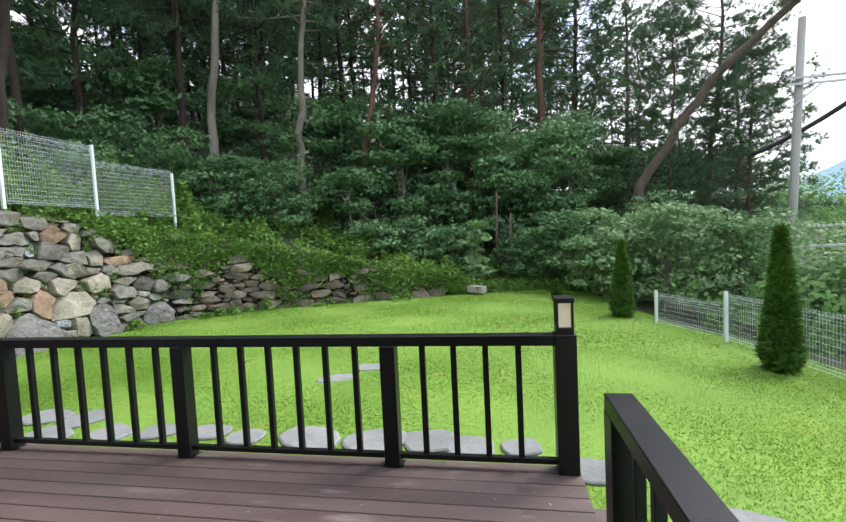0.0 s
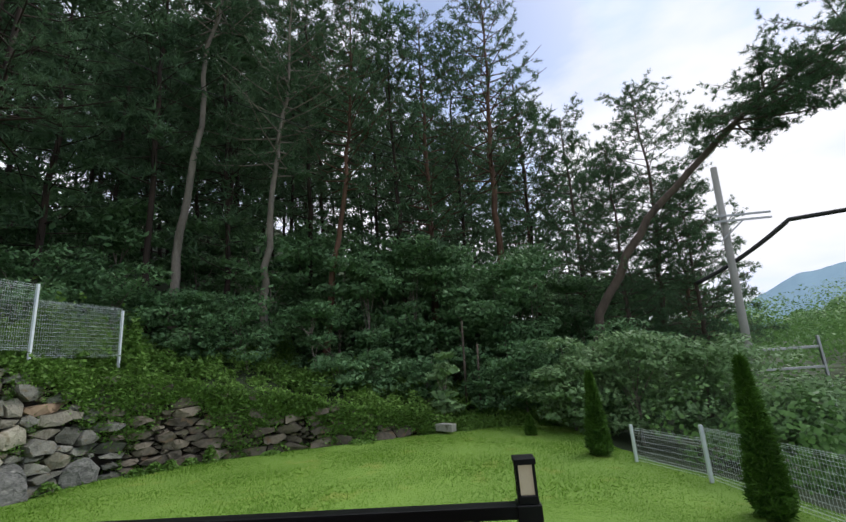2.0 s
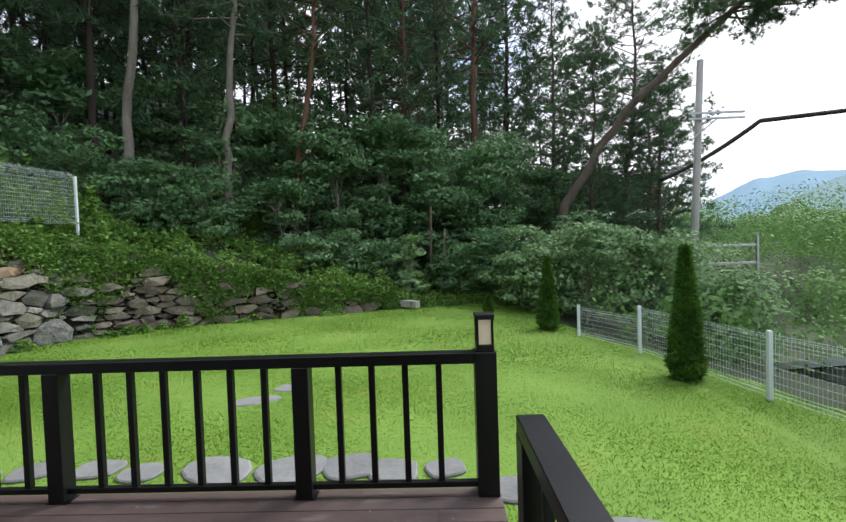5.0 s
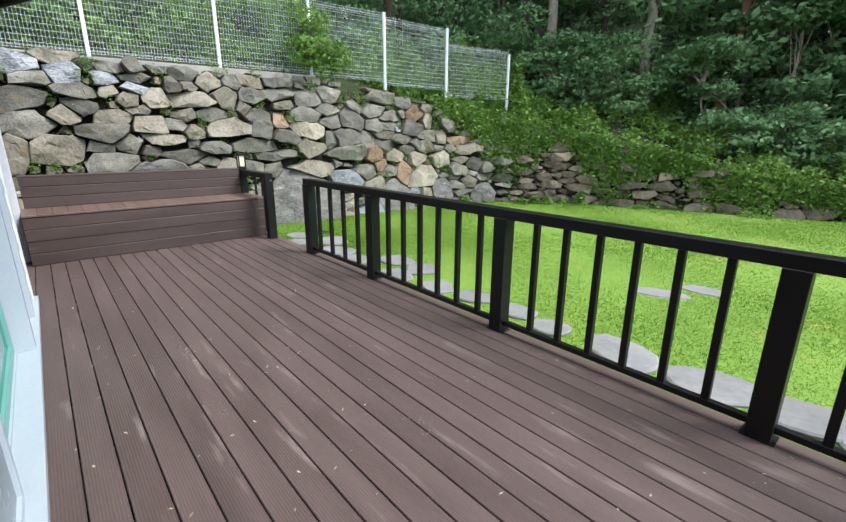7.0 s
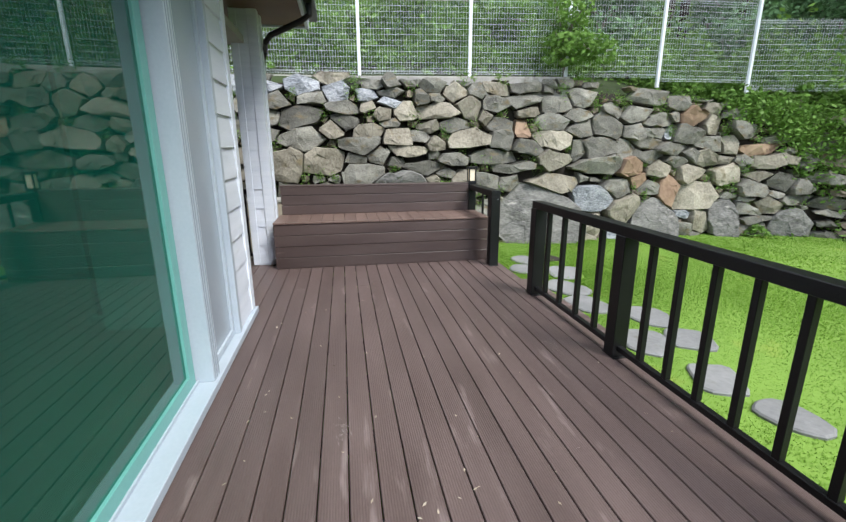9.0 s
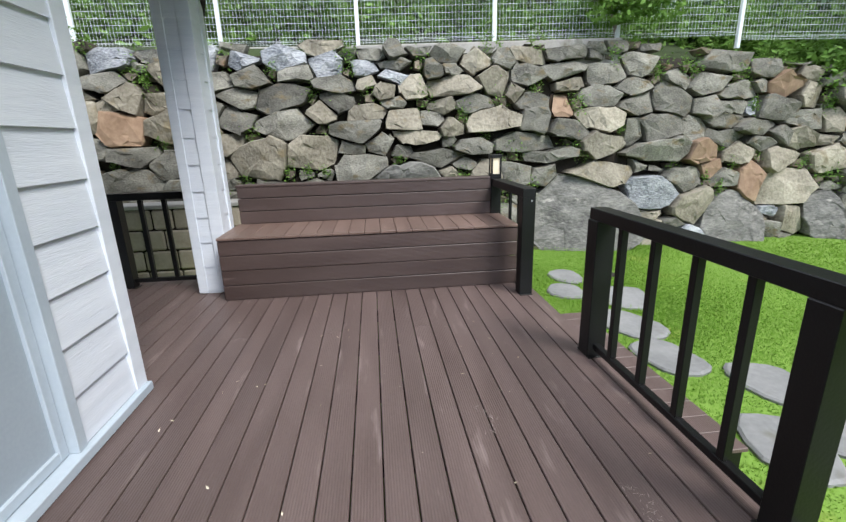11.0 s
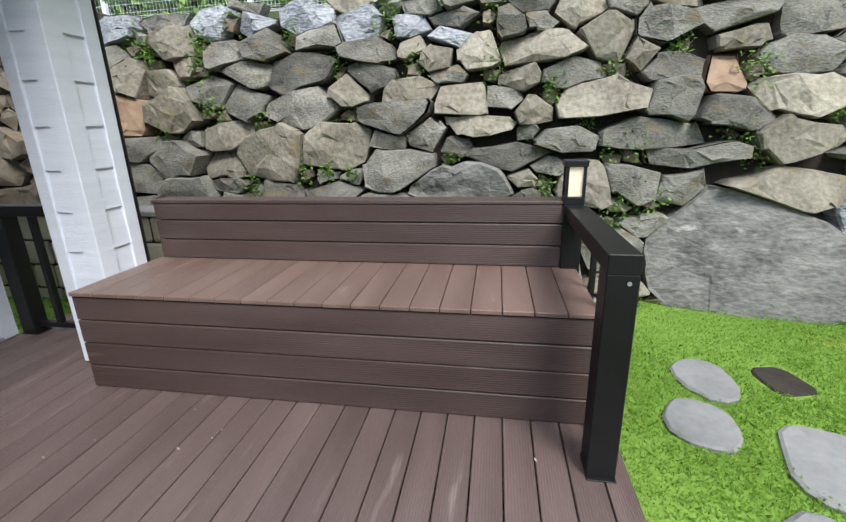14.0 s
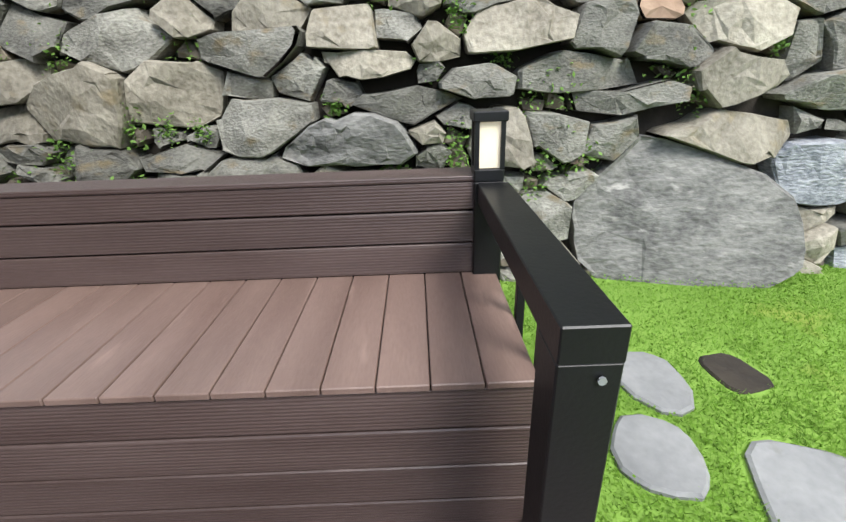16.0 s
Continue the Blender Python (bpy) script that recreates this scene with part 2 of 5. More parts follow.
M_GLASS = glass("green_tinted_glass", (0.018, 0.24, 0.18))
M_GLASS.node_tree.nodes["Principled BSDF"].inputs["Transmission Weight"].default_value = 0.8
M_GLASS.node_tree.nodes["Principled BSDF"].inputs["IOR"].default_value = 1.75
M_GLASSDARK = glass("dark_tinted_glass", (0.12, 0.13, 0.14))
# opaque pane: its blue-grey colour stands for the sky's reflection
M_BLUEPANE = material("sky_reflection_pane", (0.2, 0.25, 0.285), (0.25, 0.3, 0.335), 0.8, 0.28, 0.0)
# white frame; the teal it takes from the green glass is painted in
M_FRAMETINT = material("glass_tint_on_white_frame", (0.12, 0.36, 0.32), (0.17, 0.43, 0.385), 2, 0.35, 0.03, 50)
M_SCREEN = material("grey_insect_screen", (0.3, 0.36, 0.41), (0.37, 0.43, 0.48), 1.2, 0.2, 0.05, 60)

# ---- mesh helpers ----
ORIGIN = {}


def thing(name, loc, label="", category="", group="", kind=""):
    """An empty at a thing's base, to which its parts are tied."""
    ob = new(name)
    ob.location = loc
    ob.empty_display_size = 0.1
    ORIGIN[ob] = Vector(loc)
    return tagged(ob, label, category, group, kind)


def as_object(name, me, mat, parent=None, label="", smooth=False):
    ob = new(name, me)
    me.materials.append(mat)
    if smooth:
        me.polygons.foreach_set("use_smooth", [True] * len(me.polygons))
    if parent is not None:
        o = ORIGIN[parent]
        me.transform(Matrix.Translation(-o))
        ob.parent = parent
        ORIGIN[ob] = o
    else:
        ORIGIN[ob] = Vector((0, 0, 0))
    return tagged(ob, label)


def part(name, bm, mat, parent=None, label="", smooth=False):
    """Links a bmesh, drawn in world metres, as one mesh object under a thing or a part."""
    me = bpy.data.meshes.new(name)
    bmesh.ops.recalc_face_normals(bm, faces=bm.faces)
    bm.to_mesh(me)
    bm.free()
    return as_object(name, me, mat, parent, label, smooth)


def mesh_part(name, verts, faces, mat, parent=None, label="", smooth=False):
    me = bpy.data.meshes.new(name)
    me.from_pydata(verts, [], faces)
    me.update()
    return as_object(name, me, mat, parent, label, smooth)


def box(bm, x0, x1, y0, y1, z0, z1, bevel=0.0, m=None):
    """Adds a bevelled box to bm."""
    v = [bm.verts.new(p) for p in ((x0, y0, z0), (x1, y0, z0), (x1, y1, z0), (x0, y1, z0), (x0, y0, z1), (x1, y0, z1), (x1, y1, z1), (x0, y1, z1))]
    f = [bm.faces.new([v[i] for i in q]) for q in ((3, 2, 1, 0), (4, 5, 6, 7), (0, 1, 5, 4), (1, 2, 6, 5), (2, 3, 7, 6), (3, 0, 4, 7))]
    if bevel > 0:
        es = list({e for q in f for e in q.edges})
        r = bmesh.ops.bevel(bm, geom=es, offset=bevel, segments=1, affect="EDGES")
        v = list({w for q in r["faces"] for w in q.verts} | {w for w in v if w.is_valid})
    if m is not None:
        bmesh.ops.transform(bm, matrix=m, verts=[w for w in v if w.is_valid])
    return bm


def boxed(x0, x1, y0, y1, z0, z1, bevel=0.0):
    return box(bmesh.new(), x0, x1, y0, y1, z0, z1, bevel)


def tube(bm, points, radii, sides=8, cap=True):
    """A tube through the points, tapering by the radii."""
    pts = [Vector(p) for p in points]
    rings = []
    for i, p in enumerate(pts):
        d = (pts[min(i + 1, len(pts) - 1)] - pts[max(i - 1, 0)]).normalized()
        u = d.cross(Vector((0.31, 0.95, 0.05))).normalized()
        w = d.cross(u)
        r = radii[i] if isinstance(radii, (list, tuple)) else radii
        rings.append([bm.verts.new(p + (u * math.cos(a) + w * math.sin(a)) * r) for a in [2 * math.pi * k / sides for k in range(sides)]])
    for a, b in zip(rings, rings[1:]):
        for k in range(sides):
            bm.faces.new((a[k], a[(k + 1) % sides], b[(k + 1) % sides], b[k]))
    if cap:
        bm.faces.new(rings[0])
        bm.faces.new(rings[-1])
    return bm

# ---- ground ----
WALL = [(-7.95, -6.0), (-7.95, 2.0), (-7.9, 6.5), (-8.0, 10.0), (-7.5, 12.2), (-6.0, 13.9), (-3.05, 15.2), (0.0, 16.5), (1.2, 16.9), (6.0, 18.2), (20.0, 26.0), (60.0, 60.0)]
WALL_TOP = [2.7, 2.7, 2.72, 2.5, 2.05, 1.5, 0.75, 0.05, -0.35, -0.5, -0.5, 0.0]
FENCE_EDGE = [(4.6, 14.6), (5.07, 12.04), (5.75, 10.42), (6.23, 7.66), (6.9, 4.9), (7.4, 2.1), (7.9, -0.7)]
WP = np.array(WALL)
WL = np.concatenate([[0], np.cumsum(np.linalg.norm(np.diff(WP, axis=0), axis=1))])


def wall_side(x, y):
    """Distance behind the wall's foot line (negative on the lawn) and the place along it."""
    x, y = np.asarray(x, float), np.asarray(y, float)
    best, side, along = np.full(x.shape, 1e9), np.zeros(x.shape), np.zeros(x.shape)
    for i in range(len(WP) - 1):
        a, d = WP[i], WP[i + 1] - WP[i]
        n = np.linalg.norm(d)
        d = d / n
        s = np.clip((x - a[0]) * d[0] + (y - a[1]) * d[1], 0, n)
        dist = np.hypot(x - a[0] - d[0] * s, y - a[1] - d[1] * s)
        sg = np.where((x - a[0]) * -d[1] + (y - a[1]) * d[0] > 0, 1.0, -1.0)
        take = dist < best - 1e-9
        best, side, along = np.where(take, dist, best), np.where(take, sg, side), np.where(take, WL[i] + s, along)
    return best * side, along


def edge_side(x, y):
    """Distance beyond the garden's low fence."""
    f = np.array(FENCE_EDGE)
    x, y = np.asarray(x, float), np.asarray(y, float)
    xe = np.interp(y, f[::-1, 1], f[::-1, 0])
    return x - xe


def ground_z(x, y):
    x, y = np.asarray(x, float), np.asarray(y, float)
    lawn = -0.35 - 0.1 * np.clip(x - 3.0, 0, 2.6) - 0.012 * np.clip(y - 9, 0, 10)
    e = edge_side(x, y)
    lawn = lawn - 0.22 * np.clip(e - 0.4, 0, 60) * (1 / (1 + np.clip(y - 18, 0, 90) * 0.03))
    d, s = wall_side(x, y)
    top = np.interp(s, WL, WALL_TOP)
    rise = np.interp(s, [0, 14, 22, 27, 36, 50], [0.3, 0.3, 0.34, 0.3, 0.12, 0.02])
    bank = top + rise * np.clip(d - 0.9, 0, 9) + 0.45 * rise / 0.34 * np.clip(d - 9.9, 0, 45)
    k = np.clip((d - 0.3) / 0.55, 0, 1)
    return np.where(d > 0, lawn * (1 - k) + np.where(top > lawn, bank, np.maximum(bank, lawn)) * k, lawn)


def gz(x, y):
    return float(ground_z(np.array([x]), np.array([y]))[0])


def grid_mesh(name, xs, ys, mat, skip=None):
    X, Y = np.meshgrid(xs, ys)
    Z = ground_z(X, Y)
    nx, ny = len(xs), len(ys)
    verts = np.stack([X, Y, Z], -1).reshape(-1, 3)
    idx = np.arange(nx * ny).reshape(ny, nx)
    q = np.stack([idx[:-1, :-1], idx[:-1, 1:], idx[1:, 1:], idx[1:, :-1]], -1).reshape(-1, 4)
    return mesh_part(name, verts.tolist(), q.tolist(), mat, smooth=True)


def steps_axis(lo, hi, fine_lo, fine_hi, fine):
    a = list(np.arange(fine_lo, fine_hi + 1e-6, fine))
    s, p = fine, fine_hi
    while p < hi:
        s *= 1.3
        p += s
        a.append(p)
    s, p = fine, fine_lo
    while p > lo:
        s *= 1.3
        p -= s
        a.insert(0, p)
    return a


ground = grid_mesh("ground", steps_axis(-2500, 2500, -16, 16, 0.25), steps_axis(-2500, 2500, -6, 32, 0.25), M_LAWN)
tagged(ground, "lawn sloping into a wooded bank and valley", "ground", kind="structure")
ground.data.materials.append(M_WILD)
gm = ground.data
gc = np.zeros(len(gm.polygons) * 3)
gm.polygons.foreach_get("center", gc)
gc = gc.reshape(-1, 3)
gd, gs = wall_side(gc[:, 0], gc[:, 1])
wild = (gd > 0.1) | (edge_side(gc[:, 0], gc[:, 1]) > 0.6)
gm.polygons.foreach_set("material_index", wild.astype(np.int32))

# ---- deck ----
DECK_X0, DECK_X1, DECK_Y1 = -6.35, 2.08, 4.5525
PITCH, GAP, THICK = 0.135, 0.006, 0.025
deck = thing("deck", (0, 3, -0.35), "brown composite plank deck beside the house", "deck", kind="structure")
deck_frame = bmesh.new()
for jx in np.arange(DECK_X0 + 0.1, DECK_X1, 0.6):
    jy0 = 1.8 if jx > -3.9 else 0.6
    box(deck_frame, jx - 0.025, jx + 0.025, jy0, DECK_Y1 - 0.05, -0.13, -THICK - 0.002)
for px_ in np.arange(DECK_X0 + 0.3, DECK_X1, 1.4):
    for py_ in (1.0, 2.6, 4.2):
        if px_ < -3.9 or py_ > 1.9:
            box(deck_frame, px_ - 0.04, px_ + 0.04, py_ - 0.04, py_ + 0.04, -0.42, -0.12)
part("deck_frame", deck_frame, M_BLACK, deck, "dark steel joists under the boards")
fascia = bmesh.new()
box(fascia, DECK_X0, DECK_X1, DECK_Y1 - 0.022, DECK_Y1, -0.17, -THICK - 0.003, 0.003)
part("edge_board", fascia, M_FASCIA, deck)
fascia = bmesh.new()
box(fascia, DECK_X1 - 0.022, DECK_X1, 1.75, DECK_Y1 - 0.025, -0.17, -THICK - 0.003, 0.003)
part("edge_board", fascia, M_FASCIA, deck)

# ---- railings ----
RAIL_Y = 4.475


def post(parent, x, y, z0, z1, w, name="post"):
    p = part(name, boxed(x - w / 2, x + w / 2, y - w / 2, y + w / 2, z0, z1, 0.004), M_BLACK, parent)
    return p


def railing(name, label, a, b, posts, balusters, top=0.95, low=0.07, wide=0.1, deep=0.07, bar_off=0.0, bar=0.02):
    """A rail from a to b (x, y) with posts and balusters at the given shares of its length."""
    a, b = Vector((*a, 0)), Vector((*b, 0))
    d = (b - a)
    L = d.length
    u = d / L
    ang = math.atan2(u.y, u.x)
    r = thing(name, tuple(a + d / 2), label, "railing", "deck railings")
    m = Matrix.Translation(a) @ Matrix.Rotation(ang, 4, "Z")

    def piece(nm, x0, x1, y0, y1, z0, z1, bv=0.003):
        bm = bmesh.new()
        box(bm, x0, x1, y0, y1, z0, z1, bv)
        bmesh.ops.transform(bm, matrix=m, verts=bm.verts)
        return part(nm, bm, M_BLACK, r)
    piece("handrail", 0, L, -wide / 2, wide / 2, top - deep, top, 0.003)
    piece("bottom_rail", 0.05, L, bar_off - 0.02 * bar / 0.02, bar_off + 0.02 * bar / 0.02, low - 0.02, low + 0.02)
    for s, w in posts:
        piece("post", s - w / 2, s + w / 2, -w / 2, w / 2, 0.0, top - deep + 0.001, 0.004)
        piece("foot_plate", s - w / 2 - 0.02, s + w / 2 + 0.02, -w / 2 - 0.0, w / 2 + 0.0, 0.0, 0.006, 0.001)
    for s in balusters:
        piece("baluster", s - bar, s + bar, bar_off - bar, bar_off + bar, low + 0.02, top - deep + 0.001)
    return r


def between(a, b, n):
    return [a + (b - a) * (k + 1) / (n + 1) for k in range(n)]


G0 = -4.05
pa = [x - G0 for x in (-3.99, -2.6, -0.9, 0.78)]
garden_rail = railing("garden_railing", "black metal railing with square balusters along the deck's garden edge", (G0, RAIL_Y), (1.93, RAIL_Y),
                      [(pa[0], 0.12), (pa[1], 0.11), (pa[2], 0.11), (pa[3], 0.11)],
                      between(-4.04 - G0, -2.6 - G0, 4) + between(-2.571 - G0, -0.884 - G0, 6) + between(-0.84 - G0, 0.755 - G0, 6) + between(0.805 - G0, 1.915 - G0, 4))


def lamp_post(x, y, w, lamp_w, lamp_h, label):
    """A square post with a lantern: base, four corner bars, cream panes and a cap."""
    t = thing("lamp_post", (x, y, 0), label, "post lamp", "deck post lamps")
    part("post", boxed(x - w / 2, x + w / 2, y - w / 2, y + w / 2, 0, 0.953, 0.005), M_BLACK, t)
    z0, h = 0.953, lamp_w / 2
    lan = part("lantern", boxed(x - h, x + h, y - h, y + h, z0, z0 + 0.045, 0.004), M_BLACK, t)
    z1 = z0 + lamp_h
    part("cap", boxed(x - h - 0.006, x + h + 0.006, y - h - 0.006, y + h + 0.006, z1 - 0.035, z1, 0.004), M_BLACK, lan)
    for sx in (-1, 1):
        for sy in (-1, 1):
            cx, cy = x + sx * (h - 0.009), y + sy * (h - 0.009)
            part("corner_bar", boxed(cx - 0.008, cx + 0.008, cy - 0.008, cy + 0.008, z0 + 0.044, z1 - 0.034), M_BLACK, lan)
    g = h - 0.014
    part("diffuser", boxed(x - g, x + g, y - g, y + g, z0 + 0.046, z1 - 0.036, 0.002), M_LAMPGLASS, lan, "cream glass panes")
    return t


lamp_post(2.0, RAIL_Y + 0.01, 0.14, 0.115, 0.245, "black square corner post with a cream-glass lantern")

side_rail = railing("side_railing", "black metal railing along the deck's open end", (2.06, 3.385), (2.06, 1.86), [(0.06, 0.12), (1.46, 0.1)],
                    between(0.06, 1.46, 6), wide=0.115)

# ---- bench ----
BX0, BX1, BY0, BY1 = -6.11, -5.445, 1.72, 4.455
bench = thing("bench", ((BX0 + BX1) / 2, 3.08, 0), "built-in bench clad in brown composite boards with a low back", "bench")
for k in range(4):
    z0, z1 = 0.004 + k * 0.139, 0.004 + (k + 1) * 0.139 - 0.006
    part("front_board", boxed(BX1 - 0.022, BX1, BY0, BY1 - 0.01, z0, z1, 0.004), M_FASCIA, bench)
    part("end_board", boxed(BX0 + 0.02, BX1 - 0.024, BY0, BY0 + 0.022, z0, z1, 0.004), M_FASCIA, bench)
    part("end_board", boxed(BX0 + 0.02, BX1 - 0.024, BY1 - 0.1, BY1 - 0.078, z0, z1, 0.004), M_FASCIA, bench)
part("bench_frame", boxed(BX0 + 0.02, BX1 - 0.03, BY0 + 0.03, BY1 - 0.11, 0.0, 0.54), M_BLACK, bench)
ny_ = 19
for k in range(ny_):
    y0 = BY0 + (BY1 - BY0) * k / ny_
    y1 = BY0 + (BY1 - BY0) * (k + 1) / ny_ - 0.004
    inner = y1 > BY1 - 0.1
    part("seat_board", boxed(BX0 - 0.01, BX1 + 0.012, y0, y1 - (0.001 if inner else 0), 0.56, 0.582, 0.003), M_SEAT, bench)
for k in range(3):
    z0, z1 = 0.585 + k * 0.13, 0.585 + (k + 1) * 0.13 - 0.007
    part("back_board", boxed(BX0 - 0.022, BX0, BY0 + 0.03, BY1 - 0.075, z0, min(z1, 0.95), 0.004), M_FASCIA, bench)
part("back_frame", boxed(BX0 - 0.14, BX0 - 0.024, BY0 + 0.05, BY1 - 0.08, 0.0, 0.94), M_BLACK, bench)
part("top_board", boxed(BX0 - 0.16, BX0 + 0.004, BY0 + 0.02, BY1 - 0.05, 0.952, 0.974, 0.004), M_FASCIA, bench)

arm = railing("bench_railing", "short black metal railing beside the bench", (-5.11, 4.427), (-6.09, 4.427), [(0.06, 0.115)], [0.4, 0.66], wide=0.115, deep=0.075, bar_off=-0.043, bar=0.014)
bolt = bmesh.new()
tube(bolt, [(-5.1085, 4.447, 0.845), (-5.104, 4.447, 0.845)], 0.008, 8)
part("bolt", bolt, M_STEEL, arm, "bare steel bolt head")
lamp_post(-6.145, 4.412, 0.11, 0.11, 0.245, "black post with a cream-glass lantern behind the bench")

# ---- steps to the lawn ----
def step_unit(name, label, x0, x1, y0, y1, z, along_x):
    t = thing(name, ((x0 + x1) / 2, (y0 + y1) / 2, -0.38), label, "step")
    part("carcass", boxed(x0 + 0.02, x1 - 0.02, y0 + 0.01, y1 - 0.02, -0.45, z - 0.026), M_BLACK, t)
    if along_x:
        n = max(2, round((y1 - y0) / 0.14))
        for k in range(n):
            a, b = y0 + (y1 - y0) * k / n, y0 + (y1 - y0) * (k + 1) / n - 0.005
            part("tread_board", boxed(x0, x1, a, b, z - 0.024, z, 0.003), M_BOARD, t)
    else:
        n = max(2, round((x1 - x0) / 0.14))
        for k in range(n):
            a, b = x0 + (x1 - x0) * k / n, x0 + (x1 - x0) * (k + 1) / n - 0.005
            part("tread_board", boxed(a, b, y0, y1, z - 0.024, z, 0.003), M_BOARD, t)
    return t


step_unit("deck_step", "low brown composite step down to the lawn", -5.02, -3.2, 4.56, 4.93, -0.17, False)
step_unit("deck_step", "low brown composite step at the deck's open end", 2.1, 2.42, 3.45, 4.35, -0.17, True)

# ---- house ----
WY, WX, HEAD, TOPZ = 1.73, -3.96, 2.6, 2.98
house = thing("house", (-1, 0, -0.4), "white lap-sided house with sliding glass doors", "house", kind="structure")


def siding(parent, axis, at, out, a, b, z0, z1, pitch=0.235, lip=0.02):
    """Lap boards on a wall: axis is the direction that they run in."""
    z = z0
    while z < z1 - 0.01:
        zt = min(z + pitch, z1)
        bm = bmesh.new()
        pr = [(0.0, z), (out * lip, z), (out * 0.004, zt), (0.0, zt)]
        ring = []
        for q in (a, b):
            ring.append([bm.verts.new((q, at + o, h) if axis == "x" else (at + o, q, h)) for o, h in pr])
        for i in range(4):
            bm.faces.new((ring[0][i], ring[0][(i + 1) % 4], ring[1][(i + 1) % 4], ring[1][i]))
        bm.faces.new(ring[0])
        bm.faces.new(ring[1])
        part("siding_board", bm, M_SIDING, parent)
        z += pitch


wall_a = part("wall_garden", boxed(WX, -3.42, WY - 0.18, WY - 0.02, -0.4, TOPZ), M_SIDING, house)
part("wall_garden_head", boxed(-3.42, 2.3, WY - 0.18, WY - 0.02, HEAD, TOPZ), M_SIDING, house)
part("wall_garden_plinth", boxed(-3.42, 2.3, WY - 0.18, WY - 0.04, -0.4, 0.0), M_CONCRETE, house)
part("wall_garden_east", boxed(2.3, 5.2, WY - 0.18, WY - 0.02, -0.6, TOPZ), M_SIDING, house)
siding(house, "x", WY - 0.02, 1, WX + 0.05, -3.42, 0.06, TOPZ)
part("wall_return", boxed(WX, WX + 0.16, 0.56, WY - 0.18, -0.4, TOPZ), M_SIDING, house)
siding(house, "y", WX, -1, 0.56, WY - 0.05, 0.06, TOPZ)
part("corner_trim", boxed(WX - 0.022, WX + 0.085, WY - 0.06, WY + 0.006, 0.02, TOPZ, 0.003), M_SIDING, house)
part("sill", boxed(WX - 0.02, 0.2, WY - 0.16, WY + 0.035, 0.003, 0.055, 0.004), M_WHITE, house)
# recessed wall with a dark glazed door
part("wall_recess", boxed(-5.95, -5.58, 0.37, 0.53, -0.4, TOPZ), M_SIDING, house)
siding(house, "x", 0.53, 1, -5.87, -5.58, 0.03, TOPZ)
part("corner_trim", boxed(-5.97, -5.87, 0.46, 0.548, 0.01, TOPZ, 0.003), M_SIDING, house)
part("wall_recess_head", boxed(-5.58, WX, 0.37, 0.53, 2.25, TOPZ), M_SIDING, house)
part("wall_west", boxed(-5.95, -5.79, -5.0, 0.37, -0.4, TOPZ), M_SIDING, house)
part("wall_back", boxed(-5.95, 5.2, -5.16, -5.0, -0.6, TOPZ), M_SIDING, house)
part("wall_east", boxed(5.04, 5.2, -5.0, WY - 0.18, -0.6, TOPZ), M_SIDING, house)
part("room_floor", boxed(-5.79, 5.04, -5.0, 0.37, -0.1, -0.02), M_ROOMFLOOR, house)
part("room_floor", boxed(WX + 0.16, 5.04, 0.37, WY - 0.18, -0.1, -0.02), M_ROOMFLOOR, house)
part("room_wall", boxed(WX + 0.17, 5.03, -2.2, -2.1, -0.02, 2.6), M_ROOM, house)
ceiling = part("ceiling", boxed(-5.79, 5.04, -5.0, WY - 0.18, 2.62, 2.7), M_ROOM, None)
tagged(ceiling, "plain grey room ceiling", "ceiling", kind="structure")


def door_panel(name, parent, x0, x1, y, z0, z1, stile, mat_frame, mat_pane, label=""):
    """A sliding door leaf: two stiles, two rails and a pane."""
    leaf = part(name, boxed(x0, x0 + stile, y - 0.02, y + 0.02, z0, z1, 0.003), mat_frame, parent, label)
    part("stile", boxed(x1 - stile, x1, y - 0.02, y + 0.02, z0, z1, 0.003), mat_frame, leaf)
    part("rail", boxed(x0 + stile, x1 - stile, y - 0.02, y + 0.02, z0, z0 + stile, 0.003), mat_frame, leaf)
    part("rail", boxed(x0 + stile, x1 - stile, y - 0.02, y + 0.02, z1 - stile, z1, 0.003), mat_frame, leaf)
    pane = part("pane", boxed(x0 + stile, x1 - stile, y - 0.004, y + 0.004, z0 + stile, z1 - stile), mat_pane, leaf)
    pane.visible_shadow = False
    return leaf


slider = thing("door_1", (-1.6, WY - 0.08, 0), "white framed sliding glass doors with green-tinted panes", "sliding door", kind="structure")
part("frame", boxed(-3.42, -3.36, WY - 0.16, WY + 0.01, 0.056, HEAD, 0.003), M_WHITE, slider)
part("frame", boxed(-3.36, 2.3, WY - 0.16, WY + 0.01, HEAD - 0.06, HEAD, 0.003), M_WHITE, slider)
part("frame", boxed(2.2, 2.3, WY - 0.16, WY + 0.01, 0.0, HEAD - 0.06, 0.003), M_WHITE, slider)
part("mullion", boxed(-2.74, -2.62, WY - 0.16, WY + 0.012, 0.056, HEAD - 0.06, 0.003), M_WHITE, slider)
# added grey strips draw the shaded gaps between the stiles
for gx in (-2.715, -2.672, -2.64):
    part("groove_seal", boxed(gx - 0.004, gx + 0.004, WY + 0.0115, WY + 0.0145, 0.06, HEAD - 0.07), M_SCREEN, slider, "grey strip coloured as the shade between stiles")
part("track", boxed(-2.62, 0.1, WY - 0.09, WY - 0.08, 0.056, 0.075), M_WHITE, slider)
